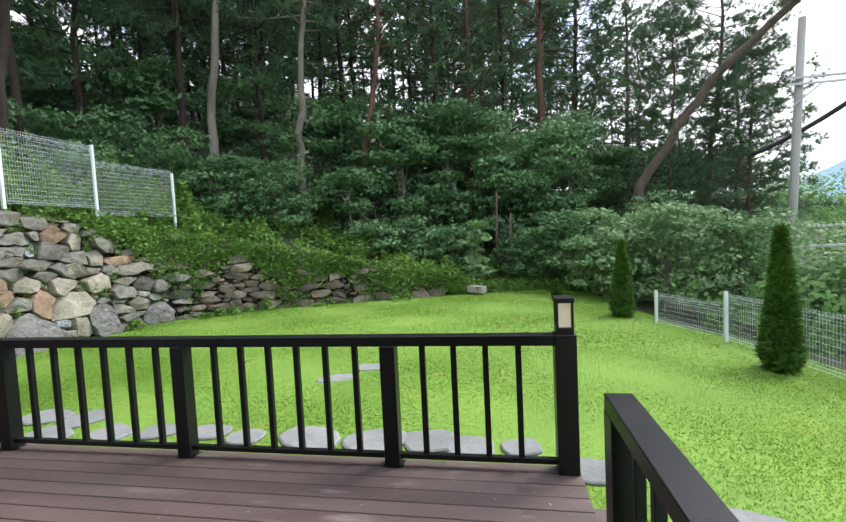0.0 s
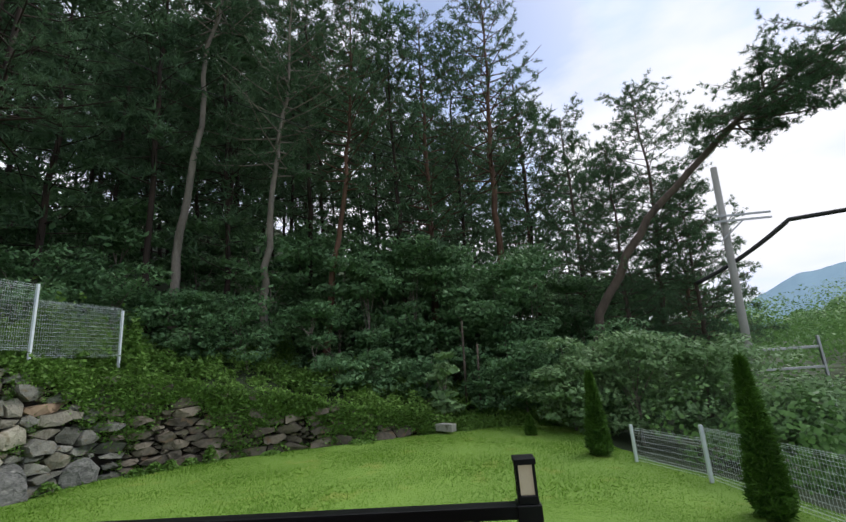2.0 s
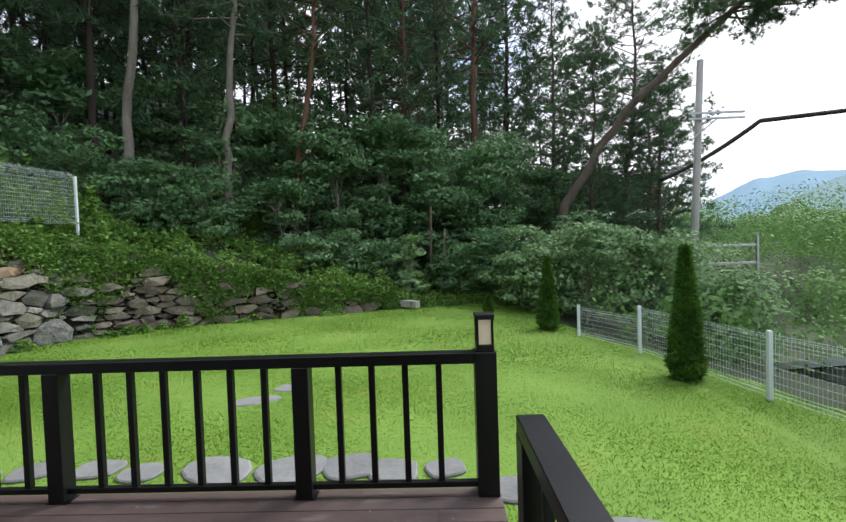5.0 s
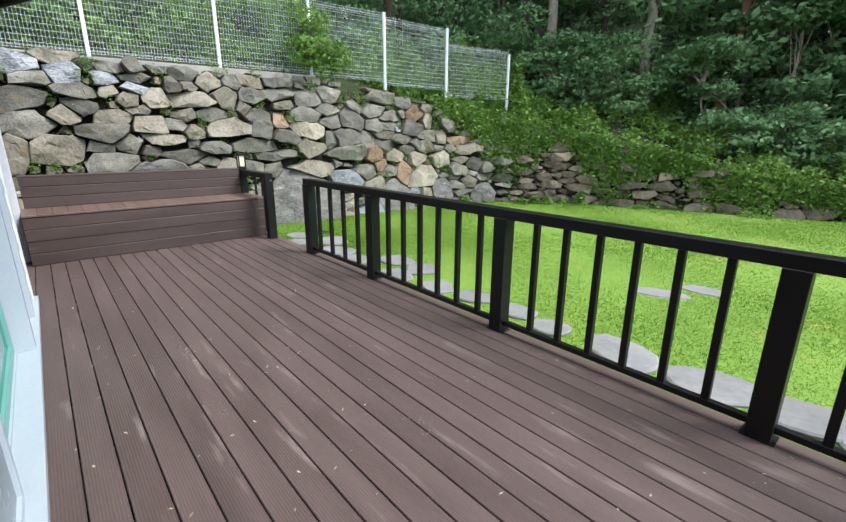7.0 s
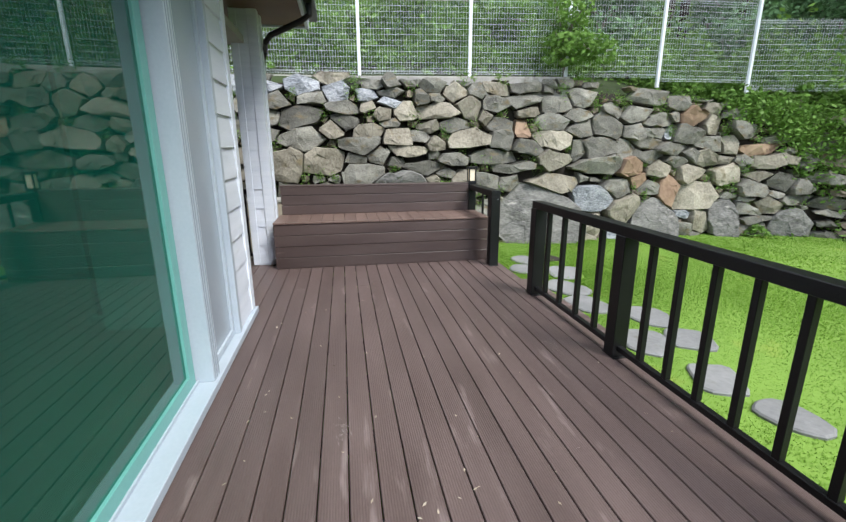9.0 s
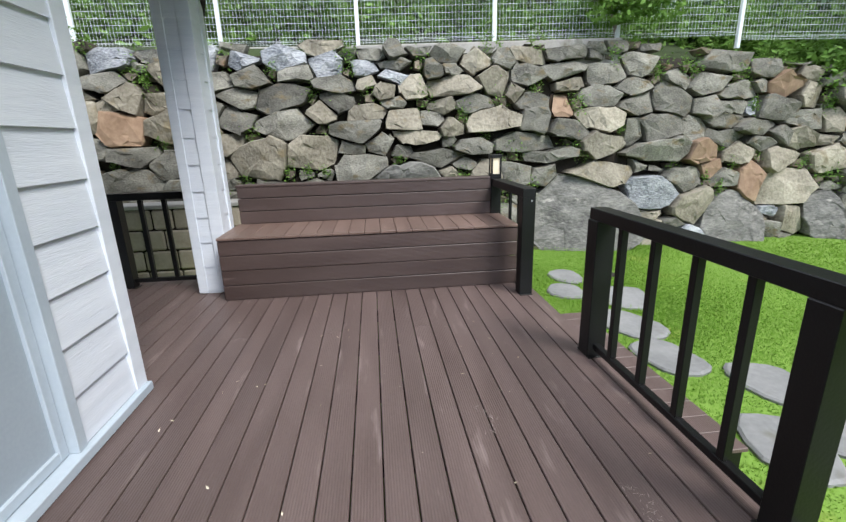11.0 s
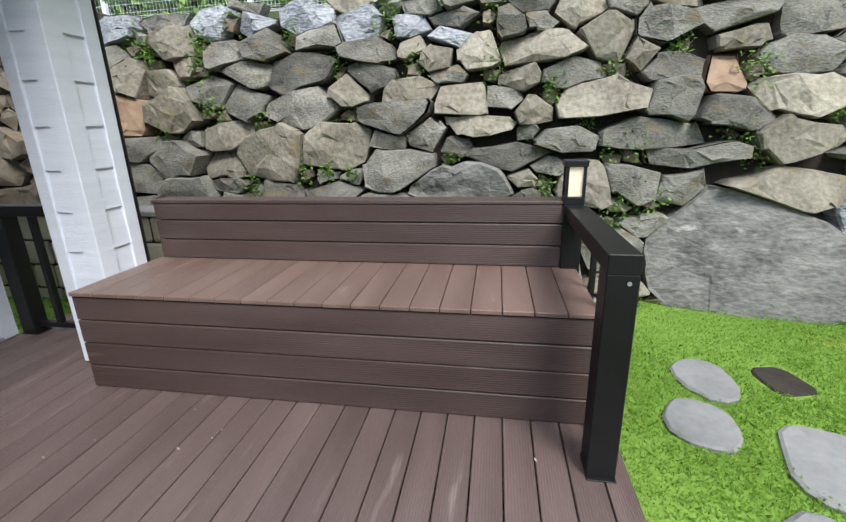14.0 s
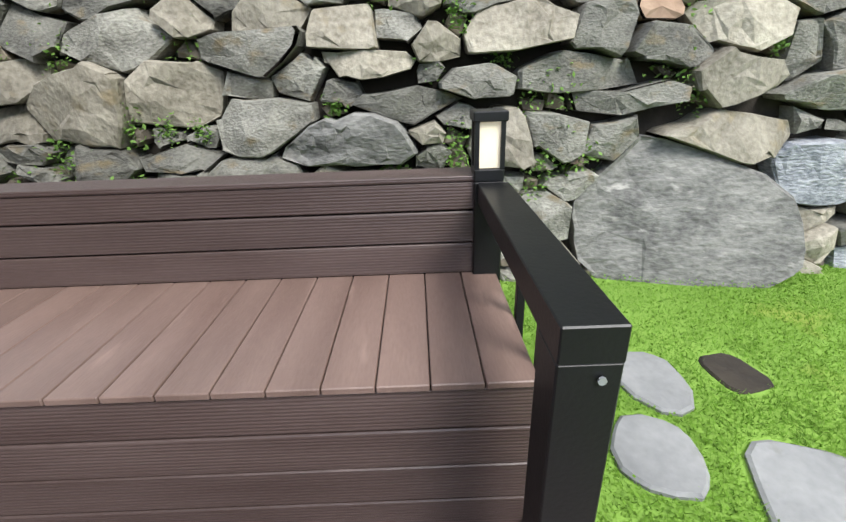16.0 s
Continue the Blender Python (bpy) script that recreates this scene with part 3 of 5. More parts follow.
door_panel("fixed_leaf", slider, -3.355, -2.745, WY - 0.05, 0.06, HEAD - 0.062, 0.05, M_WHITE, M_SCREEN, "narrow leaf with a grey insect screen")
door_panel("leaf", slider, -2.6, -0.98, WY - 0.11, 0.06, HEAD - 0.062, 0.09, M_FRAMETINT, M_GLASS, "white leaf with glass tint painted on its frame and a green-tinted pane")
door_panel("leaf", slider, -1.0, 0.05, WY - 0.05, 0.06, HEAD - 0.062, 0.04, M_WHITE, M_BLUEPANE, "white leaf with a pane coloured as reflected sky")

back_door = thing("door_2", (-4.8, 0.5, 0), "dark glazed door with a black frame", "door", kind="structure")
door_panel("leaf", back_door, -5.56, -4.78, 0.47, 0.05, 2.24, 0.09, M_BLACK, M_GLASSDARK)
door_panel("leaf", back_door, -4.8, -4.0, 0.43, 0.05, 2.24, 0.09, M_BLACK, M_GLASSDARK)
part("sill", boxed(-5.58, -3.97, 0.36, 0.56, 0.003, 0.048, 0.003), M_WHITE, back_door)
hinge = bmesh.new()
tube(hinge, [(-5.53, 0.54, 0.05), (-5.53, 0.54, 0.085)], 0.016, 10)
part("door_stop", hinge, M_STEEL, back_door)

# porch column
column = thing("porch_column", (-5.84, 1.57, 0), "white porch column wrapped in lap siding", "column", kind="structure")
CX0, CX1, CY0, CY1 = -6.0, -5.69, 1.42, 1.70
part("core", boxed(CX0 + 0.01, CX1 - 0.01, CY0 + 0.01, CY1 - 0.01, 0.0, TOPZ), M_SIDING, column)
siding(column, "y", CX1 - 0.01, 1, CY0 + 0.07, CY1 - 0.1, 0.03, TOPZ, lip=0.015)
siding(column, "x", CY1 - 0.01, 1, CX0 + 0.08, CX1 - 0.1, 0.03, TOPZ, lip=0.015)
siding(column, "x", CY0 + 0.01, -1, CX0 + 0.02, CX1 - 0.05, 0.03, TOPZ, lip=0.015)
part("corner_trim", boxed(CX1 - 0.1, CX1 + 0.012, CY1 - 0.1, CY1 + 0.012, 0.01, TOPZ, 0.003), M_SIDING, column)
part("corner_trim", boxed(CX0 - 0.01, CX0 + 0.08, CY1 - 0.09, CY1 + 0.012, 0.01, TOPZ, 0.003), M_SIDING, column)
part("corner_trim", boxed(CX1 - 0.08, CX1 + 0.012, CY0 - 0.01, CY0 + 0.07, 0.01, TOPZ, 0.003), M_SIDING, column)

roof = thing("roof", (-1, 0, 2.98), "house roof with brown soffit and white fascia", "roof", kind="structure")
part("soffit", boxed(-6.35, 5.5, -5.4, 2.2, TOPZ, TOPZ + 0.04), M_SOFFIT, roof)
part("fascia", boxed(-6.4, 5.55, 2.2, 2.24, TOPZ - 0.02, TOPZ + 0.22, 0.003), M_WHITE, roof)
part("fascia", boxed(-6.4, -6.36, -5.4, 2.2, TOPZ - 0.02, TOPZ + 0.22, 0.003), M_WHITE, roof)
part("roof_slab", boxed(-6.36, 5.5, -5.4, 2.19, TOPZ + 0.05, TOPZ + 0.2), M_ROOFFAR, roof)
gut = bmesh.new()
box(gut, -6.4, 5.55, 2.245, 2.36, TOPZ + 0.06, TOPZ + 0.18, 0.02)
part("gutter", gut, M_BLACK, roof)
pipe = bmesh.new()
tube(pipe, [(-5.62, 2.3, TOPZ + 0.08), (-5.62, 2.3, 2.93), (-5.66, 2.2, 2.87), (-5.72, 1.84, 2.72), (-5.8, 1.77, 2.66)], 0.034, 10)
part("downpipe", pipe, M_BLACK, roof)
pipe = bmesh.new()
tube(pipe, [(-5.8, 1.77, 2.66), (-5.98, 1.73, 2.6), (-6.06, 1.68, 2.5), (-6.06, 1.65, 2.42), (-6.06, 1.65, 0.0)], 0.03, 10)
part("downpipe", pipe, M_BLACK, roof)

porch_rail = railing("porch_railing", "low black metal railing between the house corner and porch column", (-6.04, 0.56), (-6.04, 1.41), [(0.06, 0.11)], [0.3, 0.52, 0.74], top=0.95)

# low block wall below the stone wall
block_wall = thing("block_wall", (-7.5, 0, -0.45), "low tan retaining wall of embossed blocks", "wall", kind="structure")
part("core", boxed(-7.68, -7.42, -3.0, 1.9, -0.5, 0.6), M_EARTH, block_wall)
bz = -0.48
for k in range(4):
    y = -3.0 + (0.2 if k % 2 else 0)
    while y < 1.88:
        y1 = min(y + random.choice((0.34, 0.42, 0.26)), 1.9)
        part("block", boxed(-7.42, -7.38, y + 0.008, y1 - 0.008, bz + 0.008, bz + 0.262, 0.02), M_BLOCK, block_wall)
        y = y1
    bz += 0.27
part("coping", boxed(-7.7, -7.36, -3.0, 1.9, 0.602, 0.66, 0.01), M_CONCRETE, block_wall)

# ---- mesh fences ----
def wire_fence(name, label, pts, heights, post_z, group):
    """Welded wire panels between square posts; each panel's wires are one mesh, with a bend at its top and foot."""
    t = thing(name, (pts[0][0], pts[0][1], post_z[0]), label, "fence", group)
    for (x, y), z, h in zip(pts, post_z, heights):
        part("post", boxed(x - 0.03, x + 0.03, y - 0.03, y + 0.03, z - 0.12, z + h + 0.03, 0.004), M_FENCE, t)
    for i in range(len(pts) - 1):
        a, b = Vector((*pts[i], post_z[i])), Vector((*pts[i + 1], post_z[i + 1]))
        zb = (a.z + b.z) / 2 + 0.04
        h = min(heights[i], heights[i + 1]) - 0.04
        u = Vector((b.x - a.x, b.y - a.y, 0))
        L = u.length - 0.06
        u.normalize()
        n = Vector((-u.y, u.x, 0))
        o = Vector((a.x, a.y, zb)) + u * 0.03
        bm = bmesh.new()
        r = 0.0022

        def wire(p, q, rr=r):
            d = (q - p).normalized()
            s = d.cross(n).normalized() * rr
            v = [bm.verts.new(w) for w in (p + s, p - n * rr, p - s, p + n * rr, q + s, q - n * rr, q - s, q + n * rr)]
            for k in range(4):
                bm.faces.new((v[k], v[(k + 1) % 4], v[4 + (k + 1) % 4], v[4 + k]))
        bend = 0.045
        nv = int(L / 0.052)
        for k in range(nv + 1):
            p = o + u * (L * k / nv)
            wire(p, p + Vector((0, 0, h)))
        z = 0.02
        while z < h:
            out = 0.0
            wire(o + Vector((0, 0, z)) + n * out, o + u * L + Vector((0, 0, z)) + n * out, 0.0026)
            z += 0.1 if (0.12 < z < h - 0.2) else 0.05
        for zz in (0.06, h - 0.06):
            for s in (1,):
                wire(o + Vector((0, 0, zz)) + n * bend, o + u * L + Vector((0, 0, zz)) + n * bend, 0.0026)
        tagged(part("wire_panel", bm, M_FENCE, t), kind="stuff")
    return t


BACK_PTS = [(-9.55, -3.5), (-9.5, -1.35), (-9.4, 0.85), (-9.26, 3.0), (-9.0, 5.16), (-8.77, 7.1), (-8.55, 9.02), (-8.46, 11.09), (-8.05, 13.3)]
wire_fence("back_fence", "white welded-wire fence on top of the stone retaining wall", BACK_PTS, [1.62] * 6 + [1.62, 1.66, 1.45],
           [2.82, 2.82, 2.82, 2.81, 2.83, 2.8, 2.76, 2.66, 2.42], "boundary fences")
LOW_PTS = FENCE_EDGE[1:]
wire_fence("garden_fence", "low white welded-wire fence at the lawn's edge", LOW_PTS, [0.72, 0.93, 0.93, 0.95, 0.95, 0.95],
           [gz(x, y) for x, y in LOW_PTS], "boundary fences")
curb = thing("fence_curb", (-9.3, 2, 2.7), "concrete strip below the fence", "kerb", kind="structure")
for a, b in zip(BACK_PTS[:-4], BACK_PTS[1:-3]):
    bm = bmesh.new()
    d = Vector((b[0] - a[0], b[1] - a[1], 0))
    box(bm, 0, d.length, -0.12, 0.25, 2.4, 2.8, 0.012)
    bmesh.ops.transform(bm, matrix=Matrix.Translation((a[0], a[1], 0)) @ Matrix.Rotation(math.atan2(d.y, d.x), 4, "Z") @ pose(0, 0, 0, 0, 0, 0) @ Matrix.Diagonal((1, -1, 1, 1)), verts=bm.verts)
    part("curb_block", bm, M_CONCRETE, curb)

# ---- foliage generators ----
RNG = np.random.default_rng(7)


def unit(n, rng=RNG):
    v = rng.normal(size=(n, 3))
    return v / np.linalg.norm(v, axis=1, keepdims=True)


def leaf_mesh(name, centres, size, mat, parent, normals=None, rng=RNG, aspect=0.55, label="", droop=0.0, lay=0.0):
    """A pointed leaf at every centre; with lay, the leaves lie along the crown's surface."""
    n = len(centres)
    d = unit(n, rng)
    d[:, 2] = d[:, 2] * 0.6 - droop
    d /= np.linalg.norm(d, axis=1, keepdims=True)
    up = unit(n, rng) * 0.7 + np.array([0, 0, 0.9])
    if normals is not None:
        up = up * (1 - lay) + normals * (0.9 + lay)
        d = d - normals * (d * normals).sum(1, keepdims=True) * lay
        d /= np.linalg.norm(d, axis=1, keepdims=True) + 1e-9
    side = np.cross(d, up)
    side /= np.linalg.norm(side, axis=1, keepdims=True) + 1e-9
    s = (size * rng.uniform(0.55, 1.35, n))[:, None]
    a, b = centres - d * s * 0.5, centres + d * s * 0.5
    l = centres + side * s * aspect * 0.5
    r = centres - side * s * aspect * 0.5
    v = np.stack([a, r, b, l], 1).reshape(-1, 3)
    i = np.arange(n)[:, None] * 4
    f = np.concatenate([i, i + 1, i + 2, i + 3], 1)
    return mesh_part(name, v.tolist(), f.tolist(), mat, parent, label)


def blob_points(blobs, n, rng=RNG, shell=0.55):
    """Points in the outer shells of some ellipsoids (centre, radii), clumped so that gaps stay between."""
    vol = np.array([r[0] * r[1] + r[1] * r[2] for _, r in blobs])
    pick = rng.choice(len(blobs), n, p=vol / vol.sum())
    c = np.array([b[0] for b in blobs], float)[pick]
    r = np.array([b[1] for b in blobs], float)[pick]
    ndir = 60
    dirs = unit(len(blobs) * ndir, rng).reshape(len(blobs), ndir, 3)
    base = dirs[pick, rng.integers(0, ndir, n)]
    base = base + rng.normal(size=(n, 3)) * 0.16
    base /= np.linalg.norm(base, axis=1, keepdims=True)
    rad = shell + (1.08 - shell) * rng.uniform(0, 1, n) ** 0.5
    return c + base * r * rad[:, None], base


def needle_mesh(name, centres, dirs, mat, parent, rng=RNG, blades=12, length=0.3, width=0.035):
    """Tufts of needles: thin triangles fanned round each twig's direction."""
    n = len(centres)
    c = np.repeat(centres, blades, 0)
    d = np.repeat(dirs, blades, 0) * 0.75 + unit(n * blades, rng)
    d /= np.linalg.norm(d, axis=1, keepdims=True)
    side = np.cross(d, unit(n * blades, rng))
    side /= np.linalg.norm(side, axis=1, keepdims=True) + 1e-9
    L = (length * rng.uniform(0.6, 1.2, n * blades))[:, None]
    v = np.stack([c + side * width / 2, c - side * width / 2, c + d * L], 1).reshape(-1, 3)
    f = np.arange(len(v)).reshape(-1, 3)
    return mesh_part(name, v.tolist(), f.tolist(), mat, parent)


def bent(pts, steps, wobble, rng):
    """A finer line through the points, slightly crooked."""
    p = [Vector(q) for q in pts]
    out = []
    for i in range(len(p) - 1):
        for k in range(steps):
            q = p[i].lerp(p[i + 1], k / steps)
            if out:
                q += Vector(rng.normal(size=3)) * wobble
            out.append(q)
    out.append(p[-1])
    return out


def pine(name, pts, r0, label, crown_from=0.45, limbs=46, spread=2.6, bark=None, seed=1, tufts=9, blades=11, group="pines", bias=(0, 0, 0), length=0.32, width=0.045, tuft_r=0.34):
    """A pine: bent tapered trunk, limbs from crown_from upward, tufts of needles along their ends."""
    rng = np.random.default_rng(seed)
    t = thing(name, tuple(pts[0]), label, "pine tree", group)
    line = bent(pts, 5, 0.05, rng)
    nl = len(line)
    bm = bmesh.new()
    tube(bm, line, [r0 * (1 - 0.86 * i / (nl - 1)) for i in range(nl)], 9)
    part("trunk", bm, bark or M_BARKRED, t, smooth=True)
    lb = bmesh.new()
    cs, ds = [], []
    for k in range(limbs):
        s = crown_from + (1 - crown_from) * (k + rng.uniform(0, 0.9)) / limbs
        q = s * (nl - 1)
        i = min(int(q), nl - 2)
        p = line[i].lerp(line[i + 1], q - i)
        a = k * 2.4 + rng.uniform(-0.5, 0.5)
        rel = (s - crown_from) / (1 - crown_from)
        reach = spread * (0.45 + 0.75 * math.sin(math.pi * min(1, 0.25 + rel * 0.78))) * rng.uniform(0.55, 1.15)
        rise = rng.uniform(-0.1, 0.3) + 0.35 * rel
        d = Vector((math.cos(a), math.sin(a), rise)) + Vector(bias)
        d.normalize()
        mid = p + d * reach * 0.5 + Vector(rng.normal(size=3)) * 0.08
        end = p + d * reach + Vector((0, 0, 0.12 * reach)) + Vector(rng.normal(size=3)) * 0.12
        tube(lb, [p, mid, end], [r0 * 0.24 * (1 - 0.6 * rel), r0 * 0.14 * (1 - 0.5 * rel), 0.012], 5, cap=False)
        for j in range(tufts):
            if j % 5 == 0:
                # a side twig that carries the next five tufts
                f = rng.uniform(0.36, 1.04)
                c = (p.lerp(mid, f * 2) if f < 0.5 else mid.lerp(end, f * 2 - 1))
                tw = Vector(rng.normal(size=3)) + d * 0.6
                tw.z = 0.35 * tw.z + 0.12
                tw = tw.normalized() * tuft_r * rng.uniform(1.0, 2.0)
                if tufts > 12:
                    tube(lb, [c, c + tw], [0.011, 0.005], 3, cap=False)
            off = tw * (0.25 + 0.2 * (j % 5)) + Vector(rng.normal(size=3)) * tuft_r * 0.16
            cs.append(tuple(c + off))
            dd = tw.normalized() * 0.7 + d * 0.3 + Vector(rng.normal(size=3)) * 0.3 + Vector((0, 0, 0.25))
            ds.append(tuple(dd.normalized()))
    part("branchwork", lb, bark or M_BARKRED, t, smooth=True)
    needle_mesh("crown", np.array(cs), np.array(ds), M_NEEDLE, t, rng, blades, length, width)
    return t


def broadleaf(name, base, blobs, label, mat, n, size, seed, r0=0.08, category="tree", group="trees", aspect=0.55, limb_n=9):
    """A leafy tree or shrub: a stem that forks into limbs towards its clumps of leaves."""
    rng = np.random.default_rng(seed)
    t = thing(name, base, label, category, group)
    b = Vector(base)
    top = Vector(np.mean([q[0] for q in blobs], axis=0))
    bm = bmesh.new()
    tube(bm, bent([b - Vector((0, 0, 0.1)), b.lerp(top, 0.5), top], 3, 0.04, rng), [r0 * (1 - 0.12 * i) for i in range(7)], 7)
    part("trunk", bm, M_BARK, t, smooth=True)
    lb = bmesh.new()
    for k in range(limb_n):
        c, r = blobs[k % len(blobs)]
        e = Vector(c) + Vector(unit(1, rng)[0]) * min(r) * 0.7
        s = b.lerp(top, rng.uniform(0.3, 0.9))
        tube(lb, [s, s.lerp(e, 0.5) + Vector((0, 0, 0.1)), e], [r0 * 0.45, r0 * 0.3, 0.008], 5, cap=False)
    part("branchwork", lb, M_BARK, t, smooth=True)
    pts, nrm = blob_points(blobs, n, rng, 0.35)
    leaf_mesh("crown", pts, size, mat, t, nrm, rng, aspect, droop=0.25)
    return t


# ---- near pines and trees ----
def on_ground(x, y, dz=0.0):
    return (x, y, gz(x, y) + dz)


def up_from(x, y, tops):
    b = on_ground(x, y, -0.2)
    return [b] + [(b[0] + dx, b[1] + dy, b[2] + dz) for dx, dy, dz in tops]


THICK_CROWN = dict(tufts=40, blades=18, length=0.21, width=0.02)
NEAR = dict(tufts=30, blades=17, length=0.21, width=0.02)
pine("pine_tree", up_from(-9.6, 17.6, [(0.1, 0, 5), (0.85, 0, 9), (0.75, 0.2, 13), (1.6, 0.3, 17), (1.7, 0.3, 21)]), 0.19, "tall pine with a pale grey bent trunk", 0.66, 60, 2.6, M_BARK, 11, **NEAR)
pine("pine_tree", up_from(-6.5, 18.7, [(0.2, 0, 4), (0.55, 0, 8), (1.1, 0.2, 13), (1.4, 0, 19)]), 0.19, "tall pine with a pale grey trunk", 0.5, 70, 2.7, M_BARK, 12, **NEAR)
pine("pine_tree", up_from(-4.5, 20.5, [(0.45, 0, 4), (1.15, 0, 8), (1.6, 0.2, 13), (1.8, 0, 19.0)]), 0.18, "tall pine with a reddish trunk leaning slightly", 0.5, 70, 2.7, M_BARKRED, 13, **NEAR)
pine("pine_tree", up_from(4.0, 25.0, [(0, 0, 7), (0.1, 0, 13), (0.5, 0.2, 19), (0.7, 0, 24.6)]), 0.24, "very tall straight pine with an open feathery crown", 0.4, 96, 3.1, M_BARKRED, 14, **NEAR)
pine("leaning_pine", [on_ground(6.6, 20.6, -0.2), (7.3, 20.5, 3.2), (9.8, 20.0, 7.1), (12.6, 19.0, 9.7), (14.6, 18.0, 11.3), (18.6, 16.7, 12.9), (22.2, 15.5, 15.0)], 0.22,
     "large pine leaning far over with a long bare trunk", 0.53, 90, 3.0, M_BARKMID, 15, tufts=75, blades=22, length=0.19, width=0.02, bias=(0.25, 0, -0.3), tuft_r=0.36)
pine("pine_tree", up_from(11.5, 25.0, [(0.3, 0, 4), (0.9, 0, 9), (0.9, 0, 16.6)]), 0.2, "slender pine with a reddish trunk and feathery top", 0.42, 80, 2.7, M_BARKMID, 16, **THICK_CROWN)
pine("pine_tree", up_from(14.2, 27.5, [(0.1, 0, 3), (0.2, 0, 7), (0.3, 0, 12)]), 0.18, "dark pine with level spreading limbs", 0.1, 76, 2.8, M_BARKRED, 20, **NEAR)
pine("pine_tree", up_from(-12.2, 11.8, [(0.35, 0, 4), (1.0, 0, 8), (1.6, 0, 16)]), 0.2, "tall pine with a reddish trunk coloured dark for shade", 0.5, 60, 2.8, M_BARKSHADE, 17, **NEAR)
pine("pine_tree", up_from(8.4, 26.5, [(0.1, 0, 4), (0.2, 0, 9), (0.3, 0, 16)]), 0.2, "pine with a broad open crown", 0.28, 80, 2.9, M_BARKMID, 18, **THICK_CROWN)
pine("pine_tree", up_from(0.2, 24.0, [(0.1, 0, 6), (0.3, 0, 13), (0.4, 0, 20.5)]), 0.22, "tall pine in the forest edge", 0.33, 84, 2.9, M_BARKRED, 19, **NEAR)
pine("pine_tree", up_from(6.2, 29.0, [(0.1, 0, 6), (0.3, 0, 13), (0.4, 0, 20)]), 0.22, "tall pine with a thin top behind the forest edge", 0.3, 80, 2.8, M_BARKRED, 21, **NEAR)

pine("pine_tree", up_from(9.2, 22.8, [(0.1, 0, 3), (0.2, 0, 7), (0.3, 0, 11.5)]), 0.15, "young pine with a dense feathery crown", 0.22, 76, 2.4, M_BARKMID, 22, **THICK_CROWN)
pine("pine_tree", up_from(13.0, 24.0, [(0.1, 0, 3), (0.2, 0, 6), (0.3, 0, 10)]), 0.15, "young pine with level dark limbs", 0.15, 76, 2.4, M_BARKMID, 23, **THICK_CROWN)

# forest behind: three trees built once, then repeated
models = []
for k, (h, cf) in enumerate(((20, 0.17), (17, 0.13), (22, 0.24))):
    models.append(pine("forest_pine", [(0, 0, -0.3), (0.2, 0.1, h * 0.4), (0.1, 0.3, h * 0.75), (0.3, 0, h)], 0.14, "pine in the dark wooded slope", cf, 74, 2.9, M_BARKSHADE, 40 + k,
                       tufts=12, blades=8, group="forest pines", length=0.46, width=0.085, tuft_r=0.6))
rf = np.random.default_rng(5)
placed = []
k = 0
while len(placed) < 88 and k < 6000:
    k += 1
    x, y = rf.uniform(-40, 13), rf.uniform(14, 48)
    d, s = wall_side(x, y)
    if d < 5.5 or (x > 2.5 and y < 27) or (x > 7 and y < 34):
        continue
    if any((x - a) ** 2 + (y - b) ** 2 < 4.6 for a, b in placed):
        continue
    if abs(x + 9.4) < 0.8 and y < 19:
        continue
    placed.append((x, y))
for x in (-15, -17, -20, -23, -14, -18, -24, -28):
    placed.append((x + rf.uniform(-1, 1), rf.uniform(2, 15)))
for i, (x, y) in enumerate(placed):
    src = models[i % 3]
    m = Matrix.Translation((x, y, gz(x, y) - 0.2)) @ Matrix.Rotation(rf.uniform(0, 6.28), 4, "Z")
    if i < 3:
        src.matrix_basis = m
    else:
        copy_thing(src, m)

# deciduous trees and shrubs at the forest edge
def shrub(name, x, y, h, w, label, mat=None, n=2600, size=0.16, seed=1, blobs_n=6, category="shrub", group="shrubs", dz=0.0):
    rng = np.random.default_rng(seed)
    b = on_ground(x, y, dz)
    bl = []
    for k in range(2 * blobs_n):
        a = rng.uniform(0, 6.28)
        rr = w * rng.uniform(0.05, 0.68)
        z = h * rng.uniform(0.15, 0.9)
        r = w * rng.uniform(0.32, 0.55)
        bl.append(((b[0] + math.cos(a) * rr, b[1] + math.sin(a) * rr, b[2] + z), (r, r, min(r * 0.34, h * 0.17))))
    return broadleaf(name, b, bl, label, mat or M_LEAF, n, size, seed, 0.05, category, group)


shrub("shrub", -10.5, 15.6, 2.9, 2.2, "dense dark-leaved shrub on the bank", seed=61, n=4200)
shrub("shrub", -8.3, 17.0, 3.0, 2.0, "layered shrub with drooping leaves on the bank", seed=62, n=4600)
shrub("shrub", -6.3, 17.2, 2.8, 2.1, "layered shrub with drooping leaves on the bank", seed=63, n=4600)
shrub("shrub", -4.2, 18.6, 3.0, 1.9, "dark shrub below the pines", seed=64, n=4200)
shrub("shrub", -12.2, 13.8, 3.2, 2.4, "tall dark shrub behind the fence", seed=65, n=4600)
shrub("shrub", -13.0, 10.2, 3.0, 2.6, "tall dark shrub behind the fence", seed=66, n=4600)
shrub("shrub", -12.6, 6.6, 2.4, 2.3, "leafy shrub behind the fence", M_WEED, seed=67, n=4200)
shrub("shrub", -12.4, 3.0, 2.2, 2.3, "leafy shrub behind the fence", M_WEED, seed=68, n=4200)
